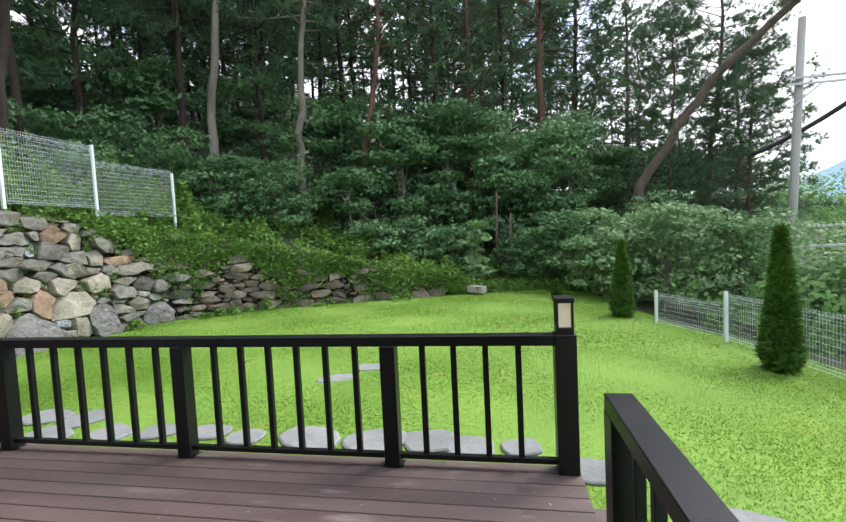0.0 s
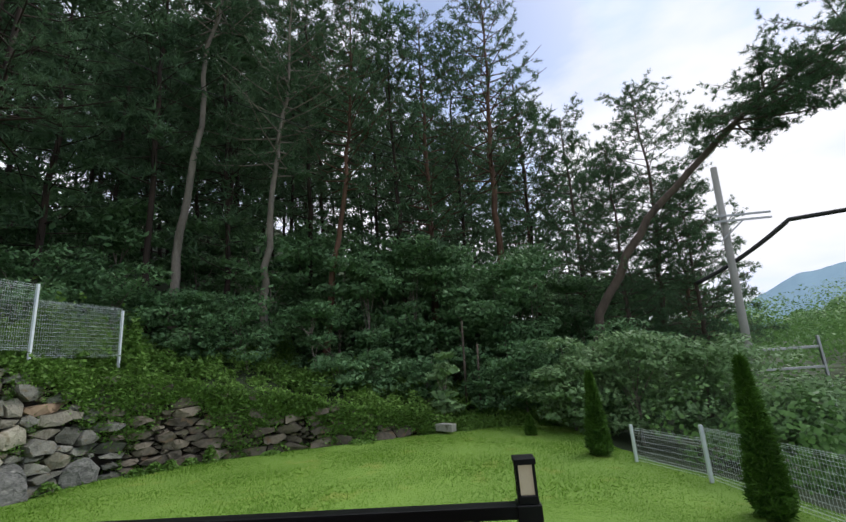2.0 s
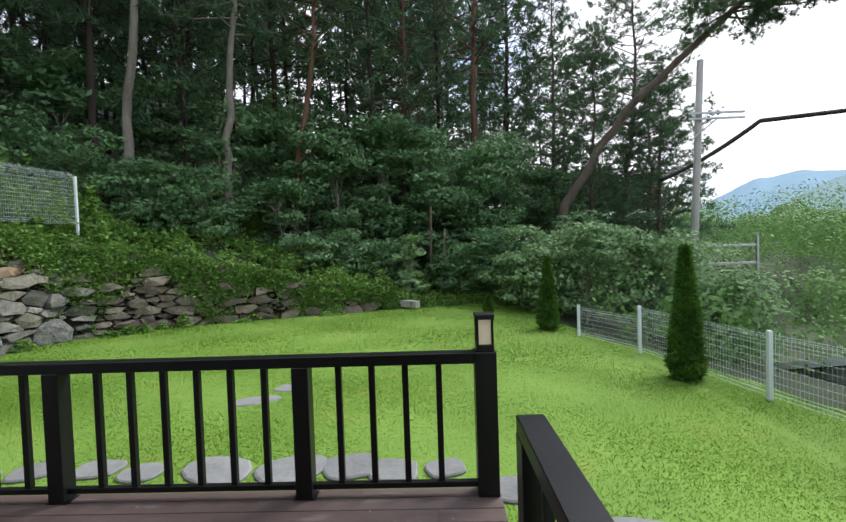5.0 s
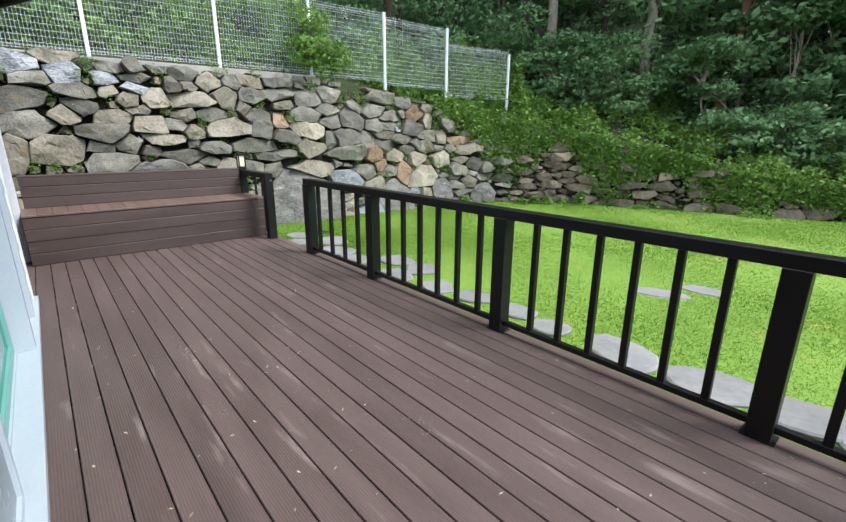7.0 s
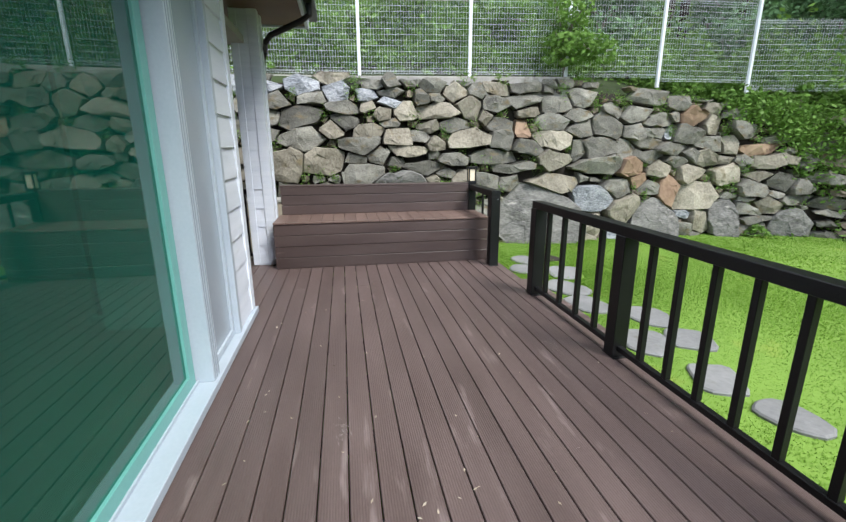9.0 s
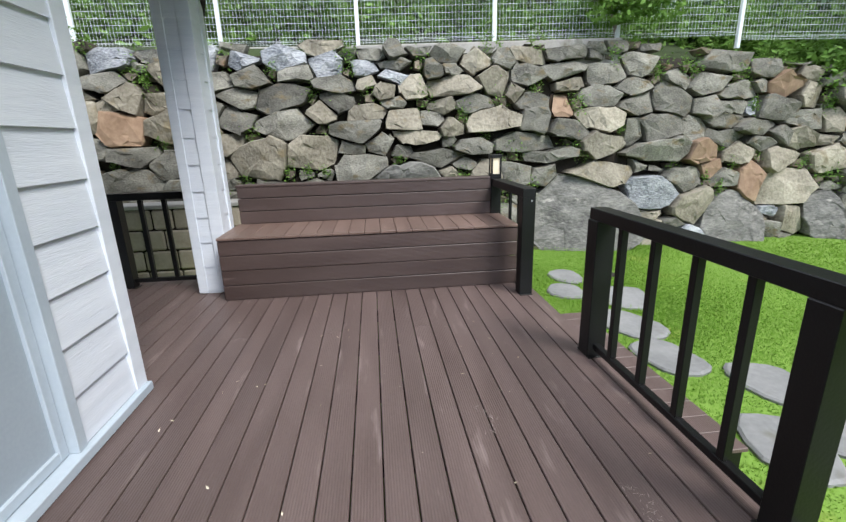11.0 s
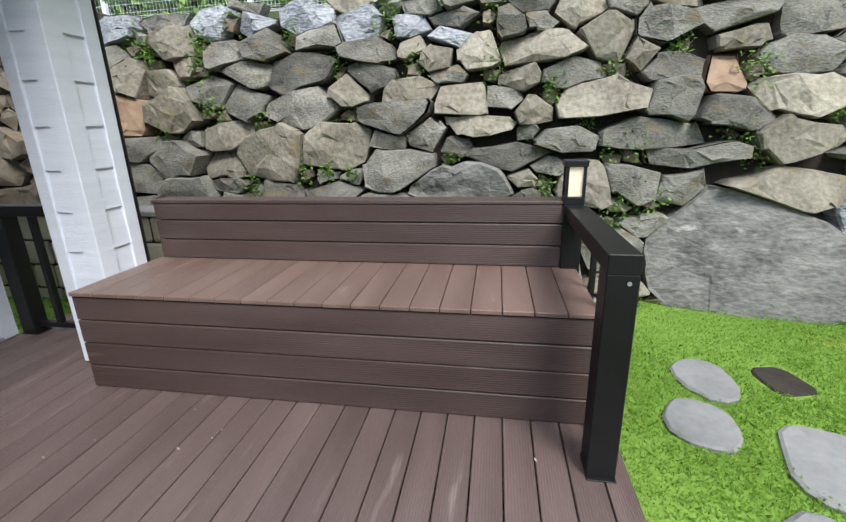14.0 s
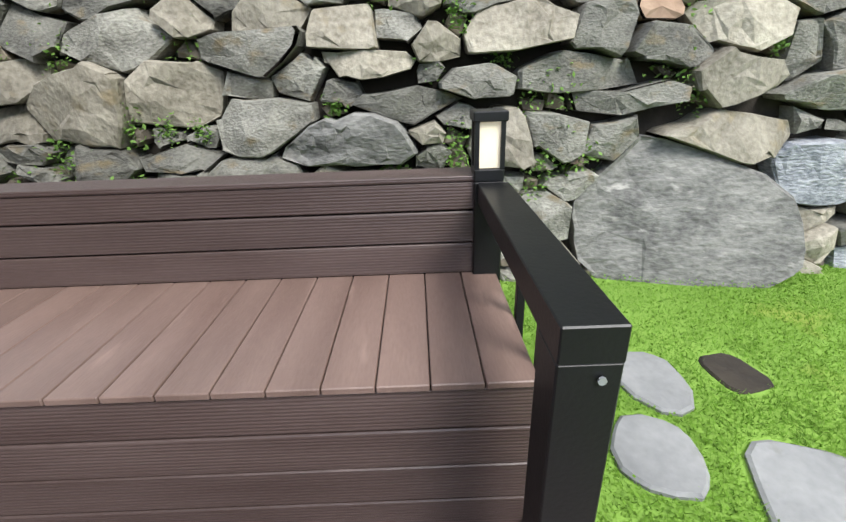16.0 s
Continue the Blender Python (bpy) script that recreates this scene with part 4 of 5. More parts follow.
shrub("shrub", -12.6, -0.6, 2.2, 2.3, "leafy shrub behind the fence", M_WEED, seed=69, n=4200)
for i, (x, y, h, w) in enumerate(((-2.4, 20.5, 6.0, 2.0), (-0.6, 21.5, 7.0, 2.2), (1.4, 21.8, 7.5, 2.3), (3.4, 21.2, 6.5, 2.2), (5.0, 22.6, 7.5, 2.3), (-5.6, 23.0, 6.5, 2.4), (7.4, 24.0, 6.0, 2.2))):
    shrub("deciduous_tree", x, y, h, w, "young deciduous tree at the forest edge", seed=80 + i, n=6200, size=0.2, blobs_n=11, category="tree", group="deciduous trees")
for i, (x, y, h, w) in enumerate(((4.9, 16.6, 3.0, 1.7), (6.6, 15.9, 3.7, 2.0), (8.3, 15.4, 3.6, 1.9), (7.2, 18.0, 4.4, 2.2), (9.8, 17.2, 4.0, 2.1), (9.6, 13.6, 2.6, 1.8), (3.6, 18.0, 2.9, 1.6))):
    shrub("shrub", x, y, h, w, "broad pale-leaved shrub beyond the lawn", M_LEAF if i in (3, 6) else M_LEAF2, seed=100 + i, n=6400, size=0.15, blobs_n=10)
shrub("sapling", 0.75, 17.6, 2.9, 0.75, "slim sapling with large hanging leaves", M_LEAF2, seed=120, n=620, size=0.3, blobs_n=6, category="tree", group="saplings")
for i, (x, y, h, w) in enumerate(((-1.6, 18.6, 1.8, 1.4), (0.0, 19.4, 2.0, 1.5), (2.3, 18.9, 1.7, 1.3), (-3.0, 17.6, 1.4, 1.2), (1.9, 20.0, 2.4, 1.5), (3.1, 23.5, 3.2, 1.6), (2.4, 26.0, 3.6, 1.8), (4.4, 26.5, 3.6, 1.8), (5.4, 19.8, 2.6, 1.6))):
    shrub("shrub", x, y, h, w, "low dark shrub at the forest edge", seed=130 + i, n=2600)
stems = ((2.0, 18.6, 2.6), (1.5, 19.0, 3.4))
# understorey inside the forest: two trees built once, then repeated
under = []
for k in range(2):
    ru = np.random.default_rng(150 + k)
    bl = []
    for q in range(22):
        a, r, z = ru.uniform(0, 6.28), ru.uniform(0.2, 1.7), ru.uniform(0.5, 6.2)
        bl.append(((math.cos(a) * r, math.sin(a) * r, z), (1.0, 1.0, 0.34)))
    under.append(broadleaf("understorey_tree", (0, 0, 0), bl, "dark leafy young tree inside the forest", M_LEAF, 2700, 0.3, 160 + k, 0.08, "tree", "understorey trees"))
ru = np.random.default_rng(170)
spots = []
while len(spots) < 62:
    x, y = ru.uniform(-28, 16), ru.uniform(4, 42)
    d, q = wall_side(x, y)
    if d < 5.2 or d > (15 if x < -3 else 26) or (x > 5 and y < 27) or any((x - a) ** 2 + (y - b) ** 2 < 5 for a, b in spots):
        continue
    spots.append((x, y))
for i, (x, y) in enumerate(spots):
    m = Matrix.Translation((x, y, gz(x, y) - 0.1)) @ Matrix.Rotation(ru.uniform(0, 6.28), 4, "Z") @ Matrix.Scale(0.88 if x < -3 else 1.0, 4)
    if i < 2:
        under[i].matrix_basis = m
    else:
        copy_thing(under[i % 2], m)
for x, y, h in stems:
    b = on_ground(x, y)
    bm = bmesh.new()
    tube(bm, [b, (b[0] + 0.05, b[1], b[2] + h * 0.5), (b[0] + 0.1, b[1], b[2] + h)], [0.05, 0.045, 0.035], 8)
    tagged(part("dead_trunk", bm, M_BARKMID, smooth=True), "bare grey trunk standing at the lawn's edge", "tree trunk")
shrub("fence_shrub", -8.85, 7.1, 1.75, 0.85, "bright green shrub growing over the wall top by the fence", M_WEED, seed=140, n=3600, size=0.1, blobs_n=10, dz=0.12)
shrub("fence_creeper", -8.2, 12.2, 1.5, 0.4, "green creeper climbing the wire fence", M_WEED, seed=141, n=900, size=0.12)


def cypress(x, y, h, w, seed, label):
    """A narrow conifer: stem and a ragged flame of flat scaly sprays."""
    rng = np.random.default_rng(seed)
    b = on_ground(x, y)
    t = thing("cypress", b, label, "conifer", "cypresses")
    bm = bmesh.new()
    tube(bm, [b, (b[0], b[1], b[2] + h * 0.9)], [0.04, 0.01], 6)
    part("trunk", bm, M_BARK, t)
    n = int(5200 * h / 2.2)
    z = rng.uniform(0.02, 1, n)
    r = w * 1.3 * ((1 - z) * 1.02 + 0.01) ** 0.85 * (0.62 + 0.38 * np.minimum(1, z * 9)) * rng.uniform(0.6, 1.08, n)
    a = rng.uniform(0, 6.283, n)
    lump = 1 + 0.16 * np.sin(a * 5 + z * 23) * np.sin(z * 31 + a * 2)
    c = np.stack([b[0] + np.cos(a) * r * lump, b[1] + np.sin(a) * r * lump, b[2] + z * h], 1)
    d = np.stack([np.cos(a) * 0.5, np.sin(a) * 0.5, np.full(n, 1.0)], 1) + rng.normal(size=(n, 3)) * 0.3
    d /= np.linalg.norm(d, axis=1, keepdims=True)
    needle_mesh("foliage", c, d, M_CYPRESS, t, rng, 4, 0.11, 0.03)
    return t


cypress(5.65, 8.62, 2.1, 0.2, 201, "tall narrow dark green cypress on the lawn")
cypress(4.5, 12.6, 1.8, 0.2, 202, "narrow green cypress at the lawn's far edge")
cypress(3.3, 15.2, 0.5, 0.1, 203, "small young green cypress on the lawn")
cypress(6.6, 6.1, 1.9, 0.22, 204, "tall narrow dark green cypress beyond the fence")

# ---- utility pole and cables ----
pole = thing("utility_pole", on_ground(11.1, 17.9), "grey concrete utility pole with steel crossarms", "utility pole")
pb = on_ground(11.1, 17.9)
bm = bmesh.new()
tube(bm, [pb, (pb[0] + 0.45, pb[1], 8.1)], [0.15, 0.11], 14)
part("shaft", bm, M_POLE, pole, smooth=True)
for z, L in ((5.95, 1.9), (6.15, 1.9)):
    part("crossarm", boxed(pb[0] - 0.1, pb[0] + L, pb[1] - 0.2, pb[1] - 0.14, z - 0.035, z + 0.035, 0.005), M_STEEL, pole)
bm = bmesh.new()
tube(bm, [(pb[0], pb[1] - 0.17, 5.2), (pb[0] + 0.9, pb[1] - 0.17, 5.92)], 0.025, 6)
part("brace", bm, M_STEEL, pole)
for z in (0.7, 1.35):
    part("guard_rail", boxed(pb[0] + 0.1, pb[0] + 2.3, pb[1] - 0.2, pb[1] - 0.15, z - 0.04, z + 0.04, 0.005), M_STEEL, pole)
part("guard_post", boxed(pb[0] + 2.25, pb[0] + 2.33, pb[1] - 0.22, pb[1] - 0.14, gz(pb[0] + 2.3, pb[1]), 1.7, 0.005), M_STEEL, pole)


def cable(pts, r, label):
    bm = bmesh.new()
    tube(bm, pts, r, 6)
    return tagged(part("cable", bm, M_CABLE, smooth=True), label, "cable", "overhead cables")


def sag(a, b, drop, n=16):
    a, b = Vector(a), Vector(b)
    return [a.lerp(b, k / n) - Vector((0, 0, drop * 4 * (k / n) * (1 - k / n))) for k in range(n + 1)]


cable(sag((10.4, 18.6, 3.9), (13.0, 17.0, 5.6), 0.15) + sag((13.0, 17.0, 5.62), (40, 8.0, 8.0), 0.6)[1:], 0.075, "thick bundled black cable hanging from the pole")
cable(sag((11.5, 17.9, 6.2), (-12.3, 13.0, 14.5), 1.3, 24), 0.012, "thin overhead wire crossing the garden")

# ---- slab and flagstones ----
slab = part("kerb_slab", boxed(-0.6, 0.6, -0.12, 0.12, -0.1, 0.13, 0.012), M_CONCRETE)
slab.matrix_world = pose(0.6, 16.55, gz(0.6, 16.2) + 0.16, 0, 0, -38)
tagged(slab, "pale concrete slab lying at the lawn's far edge", "slab")


def flagstone(x, y, rx, ry, seed, turn=0.0):
    rng = np.random.default_rng(seed)
    n = 16
    lobe, ph = rng.uniform(0.01, 0.05, 3), rng.uniform(0, 6.28, 3)
    bm = bmesh.new()
    ring = []
    for k in range(n):
        a = 2 * math.pi * k / n
        r = 0.95 + sum(lobe[q] * math.sin((q + 2) * a + ph[q]) for q in range(3)) + rng.uniform(-0.03, 0.03)
        ca, sa = math.cos(a), math.sin(a)
        ring.append((math.copysign(abs(ca) ** 0.72, ca) * rx * r, math.copysign(abs(sa) ** 0.72, sa) * ry * r))
    lo = [bm.verts.new((a, b, -0.05)) for a, b in ring]
    hi = [bm.verts.new((a, b, 0.018)) for a, b in ring]
    inn = [bm.verts.new((a * 0.93, b * 0.93, 0.028 + rng.uniform(0, 0.004))) for a, b in ring]
    for k in range(n):
        j = (k + 1) % n
        bm.faces.new((lo[k], lo[j], hi[j], hi[k]))
        bm.faces.new((hi[k], hi[j], inn[j], inn[k]))
    bm.faces.new(inn)
    ob = part("flagstone", bm, M_FLAG)
    ob.matrix_world = pose(x, y, gz(x, y), 0, 0, turn)
    return tagged(ob, "flat grey stepping stone set in the grass", "stepping stone", "stepping stones")


CLEARED = (-6.57, 5.96, 0.2, 0.15)
FLAGS = [(-3.35, 5.8, 0.22, 0.22), (1.73, 5.46, 0.18, 0.13), (-6.53, 5.45, 0.26, 0.16), (-6.01, 5.22, 0.22, 0.18), (-5.72, 5.76, 0.36, 0.22), (-5.05, 5.42, 0.34, 0.22), (-4.42, 5.36, 0.3, 0.2), (-3.95, 5.82, 0.3, 0.2),
         (-3.38, 5.36, 0.28, 0.2), (-2.66, 5.46, 0.25, 0.17), (-2.12, 5.54, 0.22, 0.15), (-1.53, 5.56, 0.22, 0.15), (-1.06, 5.48, 0.18, 0.15), (-0.36, 5.5, 0.33, 0.22), (0.33, 5.5, 0.32, 0.22),
         (0.86, 5.53, 0.26, 0.2), (1.26, 5.44, 0.22, 0.18), (2.27, 5.1, 0.24, 0.16), (3.1, 4.45, 0.36, 0.24), (-0.78, 7.37, 0.3, 0.14), (-0.45, 7.89, 0.26, 0.14)]
for i, (x, y, a, b) in enumerate(FLAGS):
    fs = flagstone(x, y, a + 0.02, b + 0.03, 300 + i, (i * 47) % 60 - 30)
    if y > 7:
        fs.location.z -= 0.018
sunk = flagstone(-6.57, 5.96, 0.2, 0.15, 350, 10)
sunk.data.materials[0] = M_EARTH
sunk.location.z -= 0.012
tagged(sunk, "flat dark stone sunk in the grass", "stone", "stepping stones")

# ---- distance ----
def ridge(name, label, line, mat, jag, seed, base=-60, sub=90):
    """A range of hills: an uneven crest over a sloping face."""
    rng = np.random.default_rng(seed)
    t = np.linspace(0, 1, sub)
    p = np.array(line, float)
    s = np.linspace(0, 1, len(p))
    x, y, z = (np.interp(t, s, p[:, i]) for i in range(3))
    for o in (3, 7, 15, 31):
        z = z + jag / o * 3 * np.sin(t * 6.28 * o + rng.uniform(0, 6.28)) * rng.uniform(0.4, 1)
    verts, faces = [], []
    rows = 5
    for r in range(rows):
        k = r / (rows - 1)
        for i in range(sub):
            q = 1 - 0.32 * (1 - k)
            verts.append((x[i] * q + rng.normal() * jag * 0.15, y[i] * q, base + (z[i] - base) * k ** 0.8))
    for r in range(rows - 1):
        for i in range(sub - 1):
            a = r * sub + i
            faces.append((a, a + 1, a + sub + 1, a + sub))
    return tagged(mesh_part(name, verts, faces, mat, smooth=True), label, "hills", kind="structure")


ridge("backdrop_far", "mountain range coloured blue for haze", [(1500, 200, 140), (1300, 750, 165), (1110, 1010, 155), (1014, 1109, 156), (950, 1165, 170), (880, 1218, 158), (800, 1270, 108), (730, 1315, 58), (560, 1400, 20)], M_FAR, 4, 3)
ridge("backdrop_mid", "mountain shoulder coloured for haze", [(880, 150, 110), (760, 450, 100), (687, 585, 102), (655, 620, 98), (634, 642, 103), (603, 671, 84), (540, 720, 40), (450, 790, 0)], M_MID, 2.5, 4)
ridge("backdrop_hill", "wooded green hill across the valley", [(170, -20, 9), (140, 50, 7.5), (115, 100, 6.5), (105, 111, 5.5), (95, 120, 8.5), (86, 126, 6), (79, 131, -1), (60, 140, -11)], M_HILL, 0.8, 5, -25)

hb = np.random.default_rng(9)
hp, hn = [], []
blobs = []
for k in range(420):
    f = hb.uniform(0, 1)
    px_ = np.interp(f, [0, 0.25, 0.5, 0.62, 0.8, 0.9, 1], [170, 140, 115, 105, 95, 86, 79])
    py_ = np.interp(f, [0, 0.25, 0.5, 0.62, 0.8, 0.9, 1], [-20, 50, 100, 111, 120, 126, 131])
    pz_ = np.interp(f, [0, 0.25, 0.5, 0.62, 0.8, 0.9, 1], [7, 6, 5.5, 4, 7, 4.5, -2.5])
    q = hb.uniform(0.42, 1.0)
    r = hb.uniform(2.0, 4.2) * (0.6 + 0.4 * q)
    blobs.append(((px_ * q, py_ * q, -14 + (pz_ + 14) * ((q - 0.4) / 0.6) ** 0.9 + 0.5), (r, r, r * 0.9)))
pts, nrm = blob_points(blobs, 90000, hb, 0.8)
M_WOODS = material("valley_woods_leaves", (0.11, 0.215, 0.085), (0.2, 0.32, 0.145), 0.08, 0.6, 0.0, 0.5, vary=0.18, island=True, through_light=0.25, spec=0.15)
tagged(leaf_mesh("valley_woods", pts, 0.75, M_WOODS, None, nrm, hb, 0.8, lay=0.75), "dense green woods on the valley side", "woods", kind="stuff")

M_BUSH = material("valley_bush_leaves", (0.1, 0.21, 0.06), (0.195, 0.345, 0.11), 0.3, 0.55, 0.0, 2, vary=0.2, island=True, through_light=0.25, spec=0.15)
hb2 = np.random.default_rng(10)
near_b, far_b = [], []
while len(near_b) < 200 or len(far_b) < 140:
    x, y = hb2.uniform(5, 62), hb2.uniform(-12, 62)
    if edge_side(x, y) < 1.3 or (y > 13 and x < 13) or (10.2 < x < 18 and 5 < y < 15) or (6.6 < x < 11 and 0.86 < (y - 1.6) / (x - 1.8) < 1.3) or np.hypot(x - 11, y - 18) < 1.3:
        continue
    far = np.hypot(x, y) > 21
    r = (0.75 if not far else 0.8 + 0.045 * np.hypot(x, y)) + hb2.uniform(0, 0.5)
    (far_b if far else near_b).append(((x, y, gz(x, y) + r * hb2.uniform(0.4, 1.0)), (r, r, r * 0.9)))
for k in range(90):
    x = hb2.uniform(17, 60)
    y = 1.14 * x + hb2.uniform(-9, 5)
    r = 1.2 + 0.03 * x + hb2.uniform(0, 0.8)
    far_b.insert(0, ((x, y, gz(x, y) + r * 0.6), (r, r, r * 0.9)))
for bl, n, size in ((near_b[:230], 62000, 0.12), (far_b[:250], 120000, 0.24)):
    pts, nrm = blob_points(bl, n, hb2, 0.72)
    tagged(leaf_mesh("valley_bushes", pts, size, M_BUSH, None, nrm, hb2, 0.7, lay=0.65), "green bushes and young trees below the garden fence", "bushes", kind="stuff")

vh = thing("valley_house", (14.0, 10.2, -4.6), "pale rendered house with a dark pitched roof below the garden", "house")
bm = bmesh.new()
prf = [(6.6, -5.2), (13.8, -5.2), (13.8, -2.1), (10.2, -0.9), (6.6, -2.1)]
ra = [[bm.verts.new((x, y, z)) for y, z in prf] for x in (11.2, 16.8)]
for i in range(5):
    bm.faces.new((ra[0][i], ra[0][(i + 1) % 5], ra[1][(i + 1) % 5], ra[1][i]))
bm.faces.new(ra[0])
bm.faces.new(ra[1])
part("wall", bm, M_HOUSEWALL, vh)
bm = bmesh.new()
prf = [(6.2, -2.2), (10.2, -0.86), (14.2, -2.2), (14.2, -2.05), (10.2, -0.7), (6.2, -2.05)]
ra = [[bm.verts.new((x, y, z)) for y, z in prf] for x in (10.9, 17.1)]
for i in range(6):
    bm.faces.new((ra[0][i], ra[0][(i + 1) % 6], ra[1][(i + 1) % 6], ra[1][i]))
bm.faces.new(ra[0])
bm.faces.new(ra[1])
part("roof", bm, M_ROOFFAR, vh)
bm = bmesh.new()
for y0, y1, z0, z1 in ((10.2, 14.22, -0.68, -2.03), (10.2, 6.18, -0.68, -2.03)):
    v = [bm.verts.new((x, y, z)) for x in (10.85, 10.9) for y, z in ((y0, z0), (y1, z1), (y1, z1 - 0.18), (y0, z0 - 0.18))]
    for q in ((0, 1, 2, 3), (7, 6, 5, 4), (0, 4, 5, 1), (2, 6, 7, 3), (1, 5, 6, 2), (3, 7, 4, 0)):
        bm.faces.new([v[k] for k in q])
part("bargeboard", bm, M_FENCE, vh, "white painted bargeboards")
for y in (8.4, 11.6):
    part("window", boxed(11.16, 11.2, y, y + 1.0, -3.6, -2.5), M_GLASSDARK, vh)

# ---- grass and weeds ----
def grass(name, n, x0, x1, y0, y1, h, w, seed, keep, lean=1.2):
    rng = np.random.default_rng(seed)
    x, y = rng.uniform(x0, x1, n), rng.uniform(y0, y1, n)
    ok = keep(x, y)
    for fx, fy, fa, fb in FLAGS + [CLEARED]:
        ok &= ((x - fx) / (fa + 0.01)) ** 2 + ((y - fy) / (fb + 0.01)) ** 2 > 1
    x, y = x[ok], y[ok]
    n = len(x)
    z = ground_z(x, y)
    a = rng.uniform(0, 6.283, n)
    tilt = rng.normal(size=(n, 2)) * lean
    patch = 0.75 + 0.35 * np.sin(x * 1.3 + np.sin(y * 0.9)) * np.sin(y * 1.7 + 1)
    H = h * rng.uniform(0.5, 1.3, n) * patch
    ww = w * rng.uniform(0.7, 1.3, n)
    sx, sy = np.cos(a) * ww / 2, np.sin(a) * ww / 2
    v = np.stack([np.stack([x - sx, y - sy, z - 0.01], 1), np.stack([x + sx, y + sy, z - 0.01], 1),
                  np.stack([x + tilt[:, 0] * H, y + tilt[:, 1] * H, z + H], 1)], 1).reshape(-1, 3)
    f = np.arange(n * 3).reshape(-1, 3)
    # blades face upward, and take the lawn's own normal so that they shade as one soft sheet
    q = v.reshape(-1, 3, 3)
    down = np.cross(q[:, 1] - q[:, 0], q[:, 2] - q[:, 0])[:, 2] < 0
    f[down] = f[down][:, ::-1]
    ob = mesh_part(name, v.tolist(), f.tolist(), M_GRASS)
    up = rng.normal(size=(n, 3)) * 0.22 + np.array((0.0, 0.0, 1.0))
    up /= np.linalg.norm(up, axis=1, keepdims=True)
    ob.data.normals_split_custom_set_from_vertices(np.repeat(up, 3, 0).tolist())
    return tagged(ob, "bright yellow-green lawn grass", "grass", kind="stuff")


def lawn_ok(x, y):
    d, s = wall_side(x, y)
    return (d < 0.25) & (edge_side(x, y) < 0.5) & ~((y < DECK_Y1 + 0.03) & (x < DECK_X1 + 0.05) & (x > DECK_X0))


def coarse_ok(x, y):
    """Longer blades that thin out away from the foot of the stone wall."""
    u = np.random.default_rng(406).uniform(0, 1, len(x))
    return lawn_ok(x, y) & (u < np.clip((-2.4 - x) / 3.6, 0, 1) * np.clip((9.4 - y) / 3.4, 0, 1))


grass("lawn_grass", 430000, -8.3, 7.0, 1.9, 9.0, 0.019, 0.015, 401, lawn_ok)
grass("lawn_grass", 150000, -8.2, -2.0, 4.5, 9.5, 0.034, 0.006, 402, coarse_ok, 0.8)
grass("lawn_grass", 120000, -8.3, 6.5, 9.0, 17.0, 0.03, 0.024, 403, lawn_ok)
grass("lawn_grass", 9000, -8.0, -6.3, -3.0, 4.6, 0.08, 0.02, 404, lawn_ok)


def weeds(name, n, size, seed, mat, label, choose, tall=1.0):
    """Low plants in clumps of differing height and width, each a loose dome of leaves."""
    rng = np.random.default_rng(seed)
    k = n // 70
    x, y = rng.uniform(-20, 12, k * 60), rng.uniform(-6, 26, k * 60)
    d, s = wall_side(x, y)
    lump = np.sin(x * 1.1 + 2 * np.sin(y * 0.7)) * np.sin(y * 1.3 + 1.5 * np.sin(x * 0.6))
    ok = choose(x, y, d, s, rng.uniform(0, 1, k * 60), lump)
    x, y, lump = x[ok][:k], y[ok][:k], lump[ok][:k]
    k = len(x)
    pick = np.repeat(np.arange(k), n // max(k, 1))
    wide = rng.uniform(0.14, 0.42, k)[pick]
    high = (np.clip(0.22 + 0.16 * lump, 0.1, 1) * rng.uniform(0.5, 1.9, k))[pick] * tall
    off = np.clip(rng.normal(size=(len(pick), 2)) * 0.55, -1.3, 1.3)
    dome = np.clip(1 - 0.6 * (off ** 2).sum(1), 0.05, 1)
    px, py = x[pick] + off[:, 0] * wide, y[pick] + off[:, 1] * wide
    pz = ground_z(px, py) + high * dome * rng.uniform(0.25, 1, len(pick)) ** 0.6
    return tagged(leaf_mesh(name, np.stack([px, py, pz], 1), size, mat, None, None, rng, 0.6, droop=0.1), label, "weeds", kind="stuff")


weeds("bank_weeds", 80000, 0.13, 411, M_WEED, "tangle of bright green weeds and creepers on the bank",
      lambda x, y, d, s, u, l: (d > 0.35) & (d < 5.5) & (s > 16.5) & (s < 35) & (u < 1.1 + 0.4 * l), 1.7)
weeds("fence_weeds", 60000, 0.15, 412, M_WEED, "tall weeds behind the wire fence",
      lambda x, y, d, s, u, l: (d > np.where(s < 15, 1.7, 0.9)) & (d < 5.5) & (s < 19.5) & (u < 0.6 + 0.5 * l), 3.4)
weeds("forest_floor_plants", 40000, 0.18, 413, M_LEAF, "dark undergrowth on the forest floor",
      lambda x, y, d, s, u, l: (d > 3.5) & (d < 14) & (s > 5) & (u < 0.55 + 0.5 * l), 2.5)
weeds("lawn_edge_weeds", 9000, 0.09, 414, M_WEED, "low weeds along the foot of the wall",
      lambda x, y, d, s, u, l: (d > -0.35) & (d < 0.5) & (s > 14) & (s < 34) & (u < 0.35 + 0.6 * l))

# ---- deck boards ----
rb = np.random.default_rng(21)
y = 4.444
board_meshes = {}


